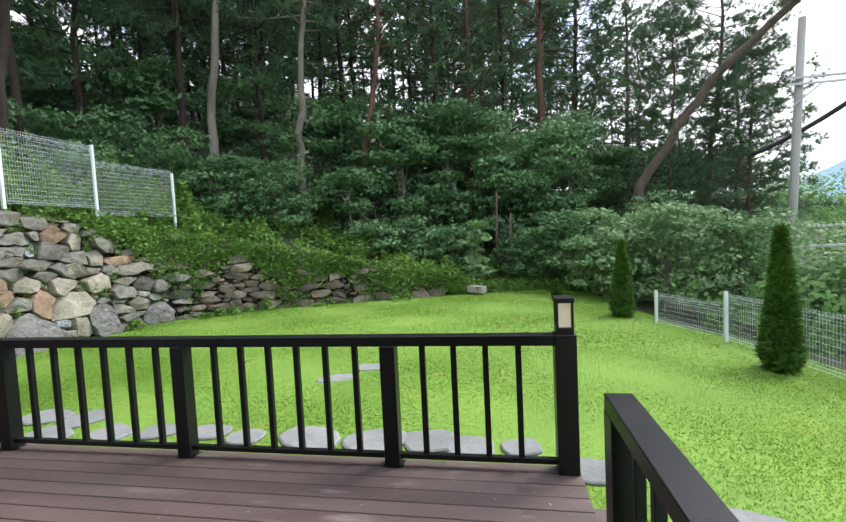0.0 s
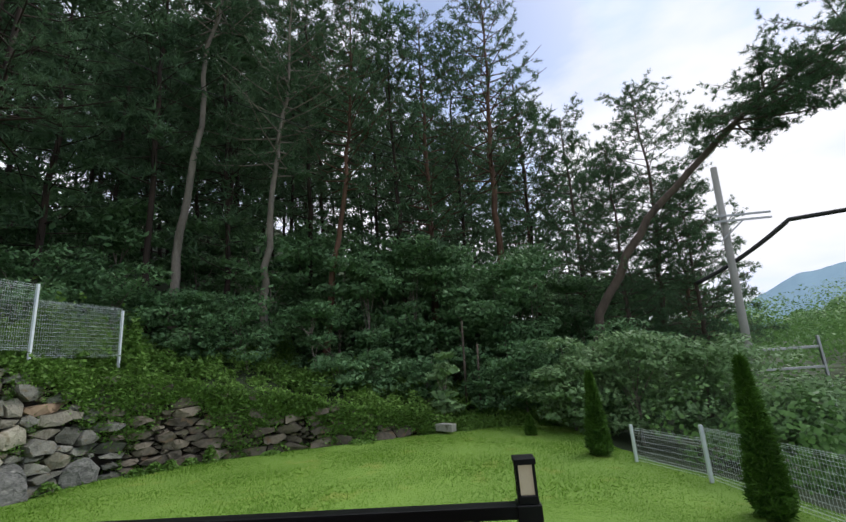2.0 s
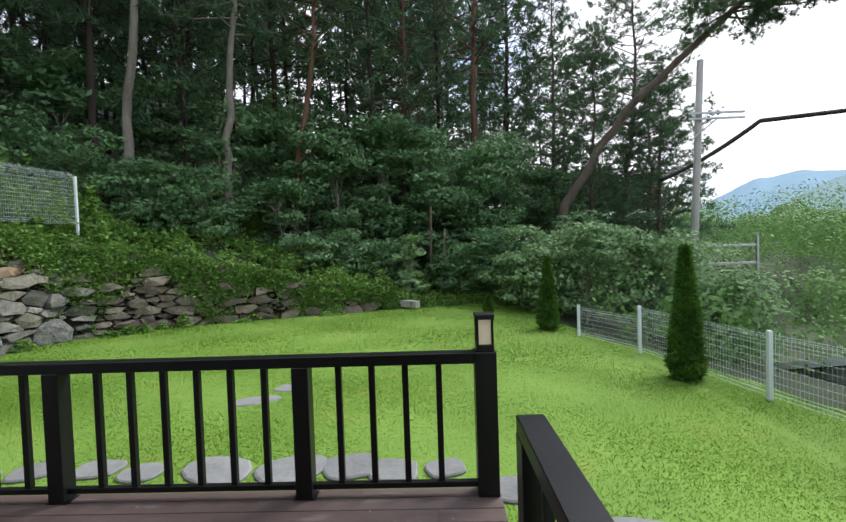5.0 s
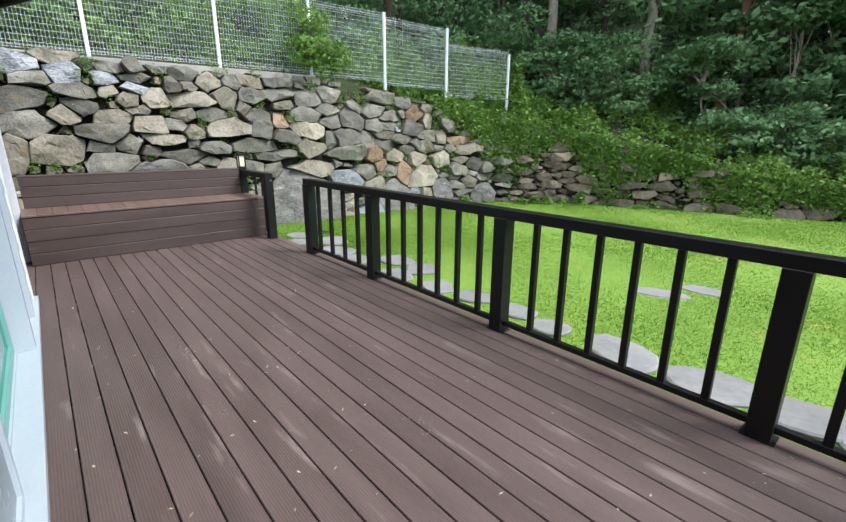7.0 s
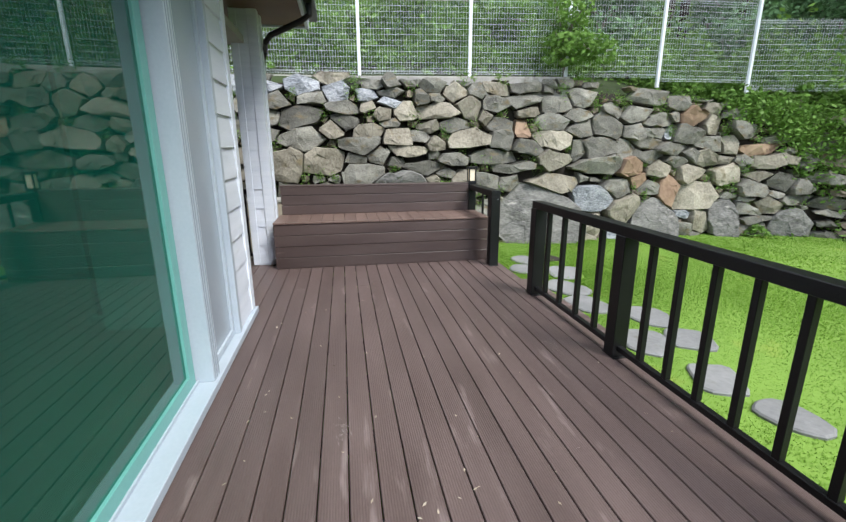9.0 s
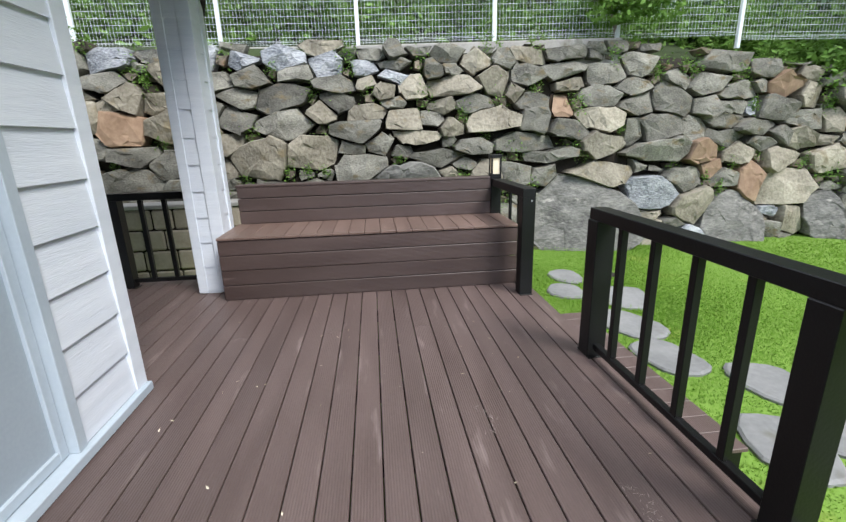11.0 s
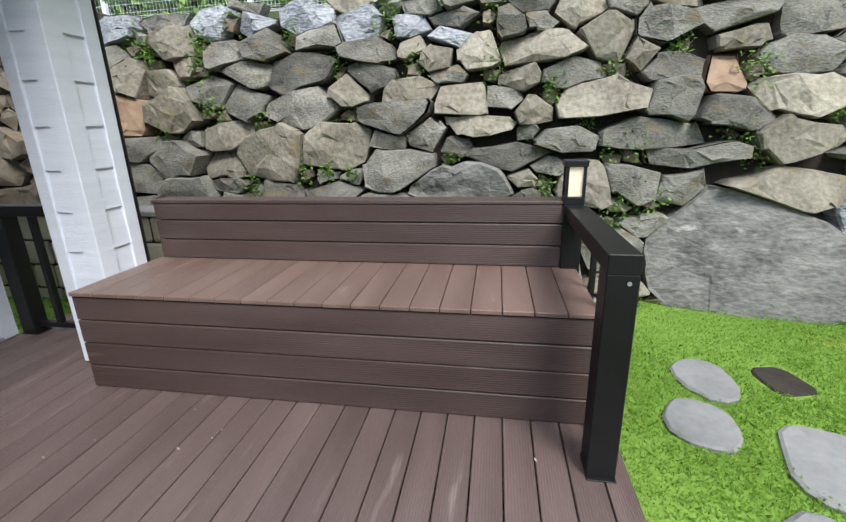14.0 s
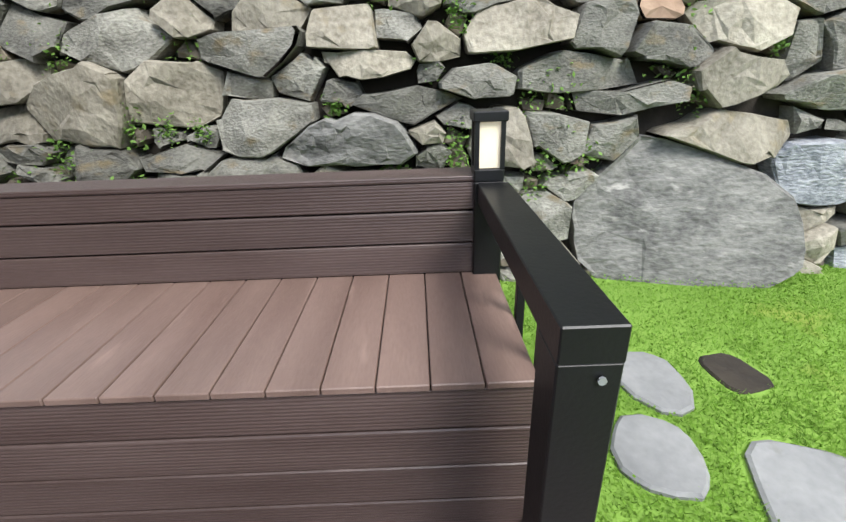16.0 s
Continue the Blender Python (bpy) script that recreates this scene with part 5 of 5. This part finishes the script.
def board_mesh(L):
    key = round(L, 2)
    if key not in board_meshes:
        bm = boxed(0, key, 0, PITCH - GAP, -THICK, 0, 0.003)
        me = bpy.data.meshes.new("board")
        bmesh.ops.recalc_face_normals(bm, faces=bm.faces)
        bm.to_mesh(me)
        bm.free()
        me.materials.append(M_BOARD)
        board_meshes[key] = me
    return board_meshes[key]


row = 0
while y > 0.5:
    x_end = DECK_X1 if y > WY - 0.08 else WX - 0.002
    cuts = [x_end]
    # every other row has a short end piece at the open end
    if row % 2 == 0 and y > WY:
        cuts.append(x_end - 0.42 - (0.5 if row % 3 == 0 else 0))
    if row % 5 == 3:
        cuts.append(-4.6)
    cuts.append(DECK_X0)
    for b, a in zip(cuts, cuts[1:]):
        ob = new("board", board_mesh(round(b - a - 0.004, 2)))
        ob.parent = deck
        ob.location = Vector((a, y, rb.uniform(-0.0015, 0.0))) - ORIGIN[deck]
        if row == 0:
            ob.scale.y = (DECK_Y1 - y) / PITCH
    y -= PITCH
    row += 1

# ---- stone retaining wall ----
stone_wall = thing("stone_wall", (-8.0, 5.0, -0.4), "dry-laid fieldstone retaining wall with large boulders", "retaining wall", kind="structure")
rs = np.random.default_rng(33)
S0, S1 = 3.0, WL[8] - 0.3


def wall_frame(s):
    i = min(max(int(np.searchsorted(WL, s) - 1), 0), len(WP) - 2)
    k = s - WL[i]
    d = (WP[i + 1] - WP[i]) / np.linalg.norm(WP[i + 1] - WP[i])
    return WP[i] + d * k, d, float(np.interp(s, WL, WALL_TOP))


def s_of_y(yy):
    return float(np.interp(yy, WP[:6, 1], WL[:6]))


from mathutils import geometry

# the larger stones: place along y, height above the deck, width, height
UPPER_GREY = [
    (6.11, 2.59, 0.7, 0.21), (5.15, 2.5, 0.32, 0.27), (-0.93, 2.49, 0.41, 0.45), (3.52, 2.44, 0.53, 0.14), (8.87, 2.41, 0.86, 0.35),
    (10.56, 2.41, 0.64, 0.37), (4.08, 2.36, 0.28, 0.26), (9.51, 2.36, 0.57, 0.37), (6.09, 2.32, 0.7, 0.22), (2.08, 2.3, 0.63, 0.23),
    (6.8, 2.29, 0.62, 0.38), (1.48, 2.25, 0.52, 0.3), (-0.61, 2.23, 0.76, 0.24), (0.99, 2.21, 0.42, 0.26), (8, 2.19, 0.59, 0.27),
    (7.21, 2.05, 0.54, 0.24), (1.29, 2.02, 0.6, 0.27), (1.89, 2, 0.88, 0.43), (9.06, 1.97, 0.69, 0.27), (2.63, 1.94, 0.46, 0.27),
    (6.67, 1.93, 0.62, 0.31),
]
MIDDLE_GREY = [
    (5.6, 1.9, 0.6, 0.28), (7.84, 1.86, 0.71, 0.49), (4.7, 1.85, 0.67, 0.25), (10.84, 1.81, 0.54, 0.33), (7.29, 1.8, 0.66, 0.27),
    (8.46, 1.78, 0.45, 0.34), (8.89, 1.77, 0.54, 0.22), (1.23, 1.72, 0.56, 0.3), (9.7, 1.7, 0.55, 0.39), (1.9, 1.65, 0.81, 0.39),
    (11.59, 1.61, 0.79, 0.28), (5.6, 1.6, 0.46, 0.38), (2.91, 1.53, 0.71, 0.37), (8.79, 1.53, 0.54, 0.25), (7.68, 1.46, 0.79, 0.42),
    (6.14, 1.45, 0.54, 0.35), (8.27, 1.43, 0.46, 0.33), (9.31, 1.43, 0.7, 0.28), (7.2, 1.39, 0.34, 0.41), (-0.78, 1.33, 0.53, 0.41),
    (3.24, 1.31, 0.47, 0.29),
]
LOWER_GREY = [
    (8.81, 1.28, 0.7, 0.29), (5.43, 1.26, 1.02, 0.34), (2.85, 1.25, 0.42, 0.22), (-0.18, 1.25, 0.57, 0.29), (4.67, 1.24, 0.59, 0.25),
    (12.1, 1.16, 0.27, 0.38), (5.83, 1.1, 0.98, 0.32), (4.13, 1.1, 0.75, 0.32), (7.58, 1.09, 1.06, 0.36), (2.96, 1, 0.65, 0.45),
    (4.49, 1, 0.36, 0.21), (-0.32, 0.9, 0.92, 0.33), (5.29, 0.83, 0.51, 0.35), (0.99, 0.82, 0.43, 0.17), (11.62, 0.76, 0.51, 0.47),
    (2.17, 0.74, 0.65, 0.2), (8.82, 0.65, 0.55, 0.33), (8.1, 0.64, 0.65, 0.44), (12.03, 0.63, 0.4, 0.33), (11.06, 0.6, 0.65, 0.38),
]
UPPER_TAN = [
    (4.72, 2.45, 0.43, 0.34), (10.21, 2.25, 0.32, 0.26), (5, 2.21, 0.41, 0.42), (6.2, 2.11, 0.42, 0.2), (3.8, 2.09, 0.41, 0.33),
    (4.33, 2.09, 0.81, 0.34), (3.34, 2.06, 0.32, 0.25), (5.31, 2.02, 0.28, 0.24), (-0.18, 1.99, 0.42, 0.33), (10.24, 1.9, 0.32, 0.4),
    (4.18, 1.85, 0.45, 0.21), (-0.76, 1.8, 0.38, 0.47), (2.44, 1.76, 0.43, 0.3), (3.11, 1.75, 0.46, 0.28), (3.64, 1.64, 0.53, 0.4),
    (5, 1.64, 0.75, 0.45), (6.63, 1.61, 0.74, 0.37), (4.33, 1.51, 0.3, 0.24),
]
LOWER_TAN = [
    (10.57, 1.5, 0.35, 0.42), (3.82, 1.4, 0.57, 0.25), (0.96, 1.36, 0.6, 0.34), (2.24, 1.23, 0.72, 0.58), (6.69, 1.19, 0.65, 0.4),
    (10.46, 1.18, 0.39, 0.24), (1.52, 1.15, 0.78, 0.62), (11.38, 1.15, 0.9, 0.35), (0.91, 1.05, 0.5, 0.29), (9.02, 1, 0.5, 0.32),
    (9.78, 0.91, 0.64, 0.35), (10.57, 0.88, 0.67, 0.47), (6.63, 0.82, 1.36, 0.29), (9.86, 0.46, 1.06, 0.69), (8.21, 0.24, 0.63, 0.55),
    (11.39, 0.21, 0.54, 0.38), (9.99, -0.06, 0.51, 0.59), (7.55, -0.15, 0.32, 0.32),
]
BLUE_WHITE = [
    (-0.41, 2.52, 0.72, 0.36), (0.85, 2.52, 0.42, 0.31), (1.35, 2.52, 0.42, 0.26), (1.95, 2.52, 0.52, 0.29), (2.54, 2.43, 0.52, 0.39),
    (3.07, 2.4, 0.42, 0.22), (3.48, 2.27, 0.35, 0.18), (7.46, 0.48, 0.89, 0.65), (8.06, -0.27, 0.65, 0.34),
]
RUSTY = [
    (-0.26, 1.59, 0.63, 0.47), (6.06, 1.81, 0.36, 0.4), (8.41, 1.07, 0.53, 0.41), (8.54, 0.79, 0.4, 0.33), (9.21, 0.53, 0.51, 0.6),
    (9.79, 2.06, 0.47, 0.33), (11.21, 1.43, 0.96, 0.29),
]
BOULDERS = [
    (3.66, 0.84, 1.08, 0.46), (6.39, 0.19, 2, 1.28), (8.91, 0.01, 1.16, 0.95), (10.43, -0.08, 0.72, 1.08), (11.84, -0.21, 0.87, 0.85),
]


def clip(poly, n, c):
    """Keeps the part of a polygon where p . n <= c."""
    out = []
    for i in range(len(poly)):
        p, q = poly[i], poly[(i + 1) % len(poly)]
        dp, dq = p[0] * n[0] + p[1] * n[1] - c, q[0] * n[0] + q[1] * n[1] - c
        if dp <= 0:
            out.append(p)
        if dp * dq < 0:
            k = dp / (dp - dq)
            out.append((p[0] + (q[0] - p[0]) * k, p[1] + (q[1] - p[1]) * k))
    return out


def area(p):
    return 0.5 * abs(sum(p[i - 1][0] * p[i][1] - p[i][0] * p[i - 1][1] for i in range(len(p))))


sites, kinds = [], []
for rows_, kind in ((UPPER_GREY, "rock"), (MIDDLE_GREY, "rock"), (LOWER_GREY, "rock"), (UPPER_TAN, "tan"), (LOWER_TAN, "tan"), (BLUE_WHITE, "blue"), (RUSTY, "orange"), (BOULDERS, "boulder")):
    for a, b, w, h in rows_:
        sites.append((s_of_y(a), b + 0.38, w, h))
        kinds.append(kind)
# fill the rest of the wall with stones of falling size, wherever one still fits
for w, h, tries in ((0.62, 0.36, 1600), (0.48, 0.29, 2400), (0.36, 0.22, 3200), (0.26, 0.16, 3600), (0.16, 0.11, 4200)):
    for k in range(tries):
        q = (rs.uniform(S0, S1), rs.uniform(0.0, 3.1), w * rs.uniform(0.8, 1.25), h * rs.uniform(0.8, 1.25))
        if q[0] > 16.5:
            q = (q[0], q[1], q[2] * 1.2, q[3] * 0.72)
        if q[1] > float(np.interp(q[0], WL, WALL_TOP)) + 0.42:
            continue
        arr = np.array(sites)
        gap_ = np.maximum(np.abs(arr[:, 0] - q[0]) / (arr[:, 2] + q[2]), np.abs(arr[:, 1] - q[1]) / (arr[:, 3] + q[3]))
        if gap_.min() > 0.4:
            sites.append(q)
            kinds.append(str(rs.choice(["rock", "tan", "blue"], p=[0.78, 0.18, 0.04])))
arr = np.array(sites)
laid = []
for i, (cs, ch, w, h) in enumerate(sites):
    turn = rs.normal() * 0.12
    poly = []
    corners = int(rs.integers(5, 8))
    ph = rs.uniform(0, 6.28)
    for k in range(corners):
        a = ph + 2 * math.pi * (k + rs.uniform(-0.26, 0.26)) / corners
        ca, sa = math.cos(a), math.sin(a)
        e = (abs(ca) ** 2.6 + abs(sa) ** 2.6) ** (-1 / 2.6) * rs.uniform(0.86, 1.2)
        u, v = ca * e * w * 0.76, sa * e * h * 0.8
        poly.append((cs + u * math.cos(turn) - v * math.sin(turn), ch + u * math.sin(turn) + v * math.cos(turn)))
    near = np.nonzero((np.abs(arr[:, 0] - cs) < (arr[:, 2] + w) * 0.8) & (np.abs(arr[:, 1] - ch) < (arr[:, 3] + h) * 0.8))[0]
    for j in near:
        if j == i:
            continue
        du, dv = arr[j, 0] - cs, (arr[j, 1] - ch)
        n = np.array((du / (w + arr[j, 2]) ** 2, dv / (h + arr[j, 3]) ** 2))
        # each joint slants by an amount that its two stones share
        slant = math.atan2(n[1], n[0]) + 0.32 * math.sin(7.3 * (i + 1) * (j + 1))
        n = np.array((math.cos(slant), math.sin(slant)))
        D = n[0] * du + n[1] * dv
        ei, ej = math.hypot(w * n[0], h * n[1]) / 2, math.hypot(arr[j, 2] * n[0], arr[j, 3] * n[1]) / 2
        poly = clip(poly, n, n[0] * cs + n[1] * ch + D * ei / (ei + ej))
        if len(poly) < 3:
            break
    if len(poly) > 2:
        laid.append((poly, kinds[i], w))


ROCKS = {"rock": M_ROCK, "tan": M_ROCK_TAN, "orange": M_ROCK_ORANGE, "blue": M_ROCK_BLUE, "boulder": M_BOULDER}
far_v, far_f, far_n = [], [], 0
for poly, kind, wide in laid:
    s = float(np.mean([q[0] for q in poly]))
    p0, d, top = wall_frame(s)
    poly = clip(poly, (0, 1), top + 0.38 + rs.uniform(-0.06, 0.12))
    poly = clip(poly, (0, -1), 0.1)
    if len(poly) < 3 or area(poly) < 0.006:
        continue
    c = np.mean(poly, axis=0)
    # knock off the corners
    pts = []
    L = len(poly)
    for k in range(L):
        a, b, e = np.array(poly[k - 1]), np.array(poly[k]), np.array(poly[(k + 1) % L])
        la, le = np.hypot(*(a - b)), np.hypot(*(b - e))
        if la < 0.05:
            continue
        f = rs.uniform(0.03, 0.12) if kind != "boulder" else rs.uniform(0.12, 0.34)
        pts.append(b + (a - b) * f)
        if le > 0.12:
            pts.append(b + (e - b) * (rs.uniform(0.03, 0.13) if kind != "boulder" else rs.uniform(0.1, 0.3)))
        if le > 0.35:
            pts.append(b + (e - b) * rs.uniform(0.45, 0.6) + rs.normal(size=2) * 0.012)
    if len(pts) < 4:
        continue
    pts = np.array(pts)
    size = float(np.sqrt(np.ptp(pts[:, 0]) * np.ptp(pts[:, 1])))
    shrink = 1 - min(0.16, 0.016 / max(size, 0.1))
    pts = c + (pts - c) * shrink + rs.normal(size=pts.shape) * 0.012
    depth = rs.uniform(-0.05, 0.06) + (0.05 if kind == "boulder" else 0) - (0.05 if wide < 0.24 else 0)
    thick = min(0.16, 0.07 + 0.16 * size) * (0.8 if kind == "boulder" else 1)
    # flat broken faces: the lowest of a few tilted planes
    facets = []
    turn = rs.uniform(0, 6.28)
    for k in range(int(rs.integers(4, 7))):
        a = turn + 2 * math.pi * k / 5 + rs.uniform(-0.5, 0.5)
        facets.append((math.cos(a), math.sin(a), rs.uniform(0.06, 0.75) * thick / (0.5 * size), thick * rs.uniform(0.75, 1.25)))
    tilt = rs.normal(size=2) * 0.16

    def face_out(q):
        u, v = q[0] - c[0], q[1] - c[1]
        return max(-0.04, min(thick * 0.95, min(b - g * (u * ca + v * sa) for ca, sa, g, b in facets)) + tilt[0] * u + tilt[1] * v)

    def world_at(q, out):
        zz = q[1]
        pw, dw, _ = wall_frame(q[0])
        o = out - 0.2 * zz
        return (pw[0] + dw[1] * o, pw[1] - dw[0] * o, zz - 0.38)

    # the front: irregular broken facets between the outline and some inner points
    n = len(pts)
    edge = [c + (q - c) * 0.95 for q in pts]
    inner = []
    for k in range(int(6 + min(14, size * 14)) if kind != "boulder" else 46):
        a, b = int(rs.integers(0, n)), rs.uniform(0.0, 1.0)
        q = pts[a] + (pts[(a + 1) % n] - pts[a]) * b
        inner.append(c + (q - c) * 0.84 * math.sqrt(rs.uniform(0, 1)))
    flat = [Vector((float(q[0]), float(q[1]))) for q in edge + inner]
    cv, _, cf, _, _, _ = geometry.delaunay_2d_cdt(flat, [], [list(range(n))], 1, 1e-5)
    verts = [world_at(q, depth - 0.2) for q in pts] + [world_at(q, depth + face_out(q) * 0.72 + rs.normal() * 0.006) for q in pts]
    base = 2 * n
    verts += [world_at((q.x, q.y), depth + face_out((q.x, q.y)) + rs.normal() * 0.008) for q in cv]
    faces = [(k, (k + 1) % n, n + (k + 1) % n, n + k) for k in range(n)]
    if len(cv) == len(flat):
        faces += [(n + k, n + (k + 1) % n, base + (k + 1) % n, base + k) for k in range(n)]
    faces += [tuple(base + q for q in f) for f in cf]
    if 5.0 < s < 18.6 and wide > 0.2:
        mesh_part("stone", verts, faces, ROCKS[kind], stone_wall)
    else:
        far_v += verts
        far_f += [tuple(q + far_n for q in f) for f in faces]
        far_n += len(verts)
M_ROCKFAR = material("far_fieldstone", (0.06, 0.049, 0.037), (0.23, 0.195, 0.145), 2.4, 0.85, 0.9, 14, vary=0.4, island=True, stain=(0.2, 0.13, 0.08), stain_at=0.58)
tagged(mesh_part("stones", far_v, far_f, M_ROCKFAR, stone_wall), kind="stuff")
# earth between the stones
ev, ef = [], []
ss = np.arange(S0, S1, 0.25)
for s in ss:
    p, d, top = wall_frame(s)
    n = np.array((d[1], -d[0]))
    for zz in (-0.05, top + 0.28):
        o = -0.15 - 0.2 * zz
        ev.append((p[0] + n[0] * o, p[1] + n[1] * o, zz - 0.38))
for k in range(len(ss) - 1):
    ef.append((k * 2, k * 2 + 2, k * 2 + 3, k * 2 + 1))
mesh_part("earth_joint", ev, ef, M_EARTH, stone_wall)
# small plants in the joints
rj = np.random.default_rng(71)
jc = []
joints = [q for q in sites if q[2] < 0.24 and 5 < q[0] < 19 and q[1] > 0.5]
for k in rj.permutation(len(joints))[:120]:
    s, zz = joints[k][0], joints[k][1] + 0.04
    m = rj.integers(40, 150)
    p, d, top = wall_frame(s)
    n = np.array((d[1], -d[0]))
    cs = rj.normal(size=(m, 3)) * np.array((0.055, 0.03, 0.075)) * rj.uniform(0.6, 1.6)
    for a, b, e in cs:
        o = 0.035 - 0.2 * zz + abs(b)
        jc.append((p[0] + d[0] * a + n[0] * o, p[1] + d[1] * a + n[1] * o, zz - 0.38 + e))
tagged(leaf_mesh("wall_plants", np.array(jc), 0.042, M_WEED, None, None, rj, 0.55), "small green plants rooted between the wall stones", "plants", kind="stuff")

# clover among the near grass, litter on the boards
rc = np.random.default_rng(81)
x, y = rc.uniform(-8.2, -2.0, 60000), rc.uniform(4.6, 8.5, 60000)
ok = lawn_ok(x, y) & (rc.uniform(0, 1, 60000) < 0.55 + 0.45 * np.sin(x * 2.3 + np.sin(y * 3)) * np.sin(y * 2.1))
ok &= rc.uniform(0, 1, 60000) < np.clip((-3.2 - x) / 2.6, 0, 1) * np.clip((8.5 - y) / 2.2, 0, 1)
for fx, fy, fa, fb in FLAGS + [CLEARED]:
    ok &= ((x - fx) / (fa + 0.05)) ** 2 + ((y - fy) / (fb + 0.05)) ** 2 > 1
x, y = x[ok], y[ok]
c = np.stack([x, y, ground_z(x, y) + rc.uniform(0.015, 0.062, len(x))], 1)
tagged(leaf_mesh("clover", c, 0.017, M_GRASS, None, np.tile([0, 0, 1.5], (len(x), 1)), rc, 0.8), "small clover leaves in the lawn", "clover", kind="stuff")
M_LITTER = material("dry_leaf_bits", (0.34, 0.27, 0.18), (0.6, 0.55, 0.45), 20, 0.8, 0.0, 60, vary=0.3, island=True)
x, y = rc.uniform(-5.4, 2.0, 170), rc.uniform(1.85, 4.4, 170)
nb = len(x)
c = np.stack([x, y, np.full(nb, 0.004)], 1)
tagged(leaf_mesh("deck_litter", c, 0.022, M_LITTER, None, np.tile([0, 0, 30.0], (nb, 1)), rc, 0.4), "dry leaf crumbs scattered on the boards", "litter", kind="stuff")
x, y = np.zeros(0), np.zeros(0)
for cx, cy, n in ((-2.06, 2.48, 46), (-2.8, 4.05, 40), (-1.2, 2.45, 30), (-3.4, 3.6, 26), (-0.4, 3.2, 22)):
    a = rc.uniform(0, 1, n)
    x = np.concatenate([x, cx + (a - 0.5) * 0.2 + rc.normal(size=n) * 0.012])
    y = np.concatenate([y, cy + 0.05 * np.sin(a * 3) + rc.normal(size=n) * 0.02])
ns = len(x)
M_SCUFF = material("pale_scratches", (0.2, 0.16, 0.15), (0.34, 0.29, 0.27), 20, 0.8, 0.0, 60, vary=0.2, island=True)
tagged(leaf_mesh("deck_scratches", np.stack([x, y, np.full(ns, 0.003)], 1), 0.026, M_SCUFF, None, np.tile([0, 0, 60.0], (ns, 1)), rc, 0.16), "pale scratch marks worn into the boards", "scratches", kind="stuff")

# creepers hanging over the far stones
rk = np.random.default_rng(91)
jc = []
for k in range(1000):
    s = rk.uniform(16.8, 31.5)
    p, d, top = wall_frame(s)
    ht = top + 0.38
    zz = ht - rk.uniform(0, 1) ** 1.6 * min(ht, 1.5) * (0.5 + 0.5 * math.sin(s * 2.1))
    for a, b, e in rk.normal(size=(int(rk.integers(20, 60)), 3)) * np.array((0.22, 0.05, 0.14)):
        o = 0.08 - 0.2 * (zz + e) + abs(b)
        jc.append((p[0] + d[0] * a + d[1] * o, p[1] + d[1] * a - d[0] * o, zz - 0.38 + e))
tagged(leaf_mesh("wall_creepers", np.array(jc), 0.1, M_WEED, None, None, rk, 0.6, droop=0.3), "leafy creepers hanging over the low stones", "creepers", kind="stuff")
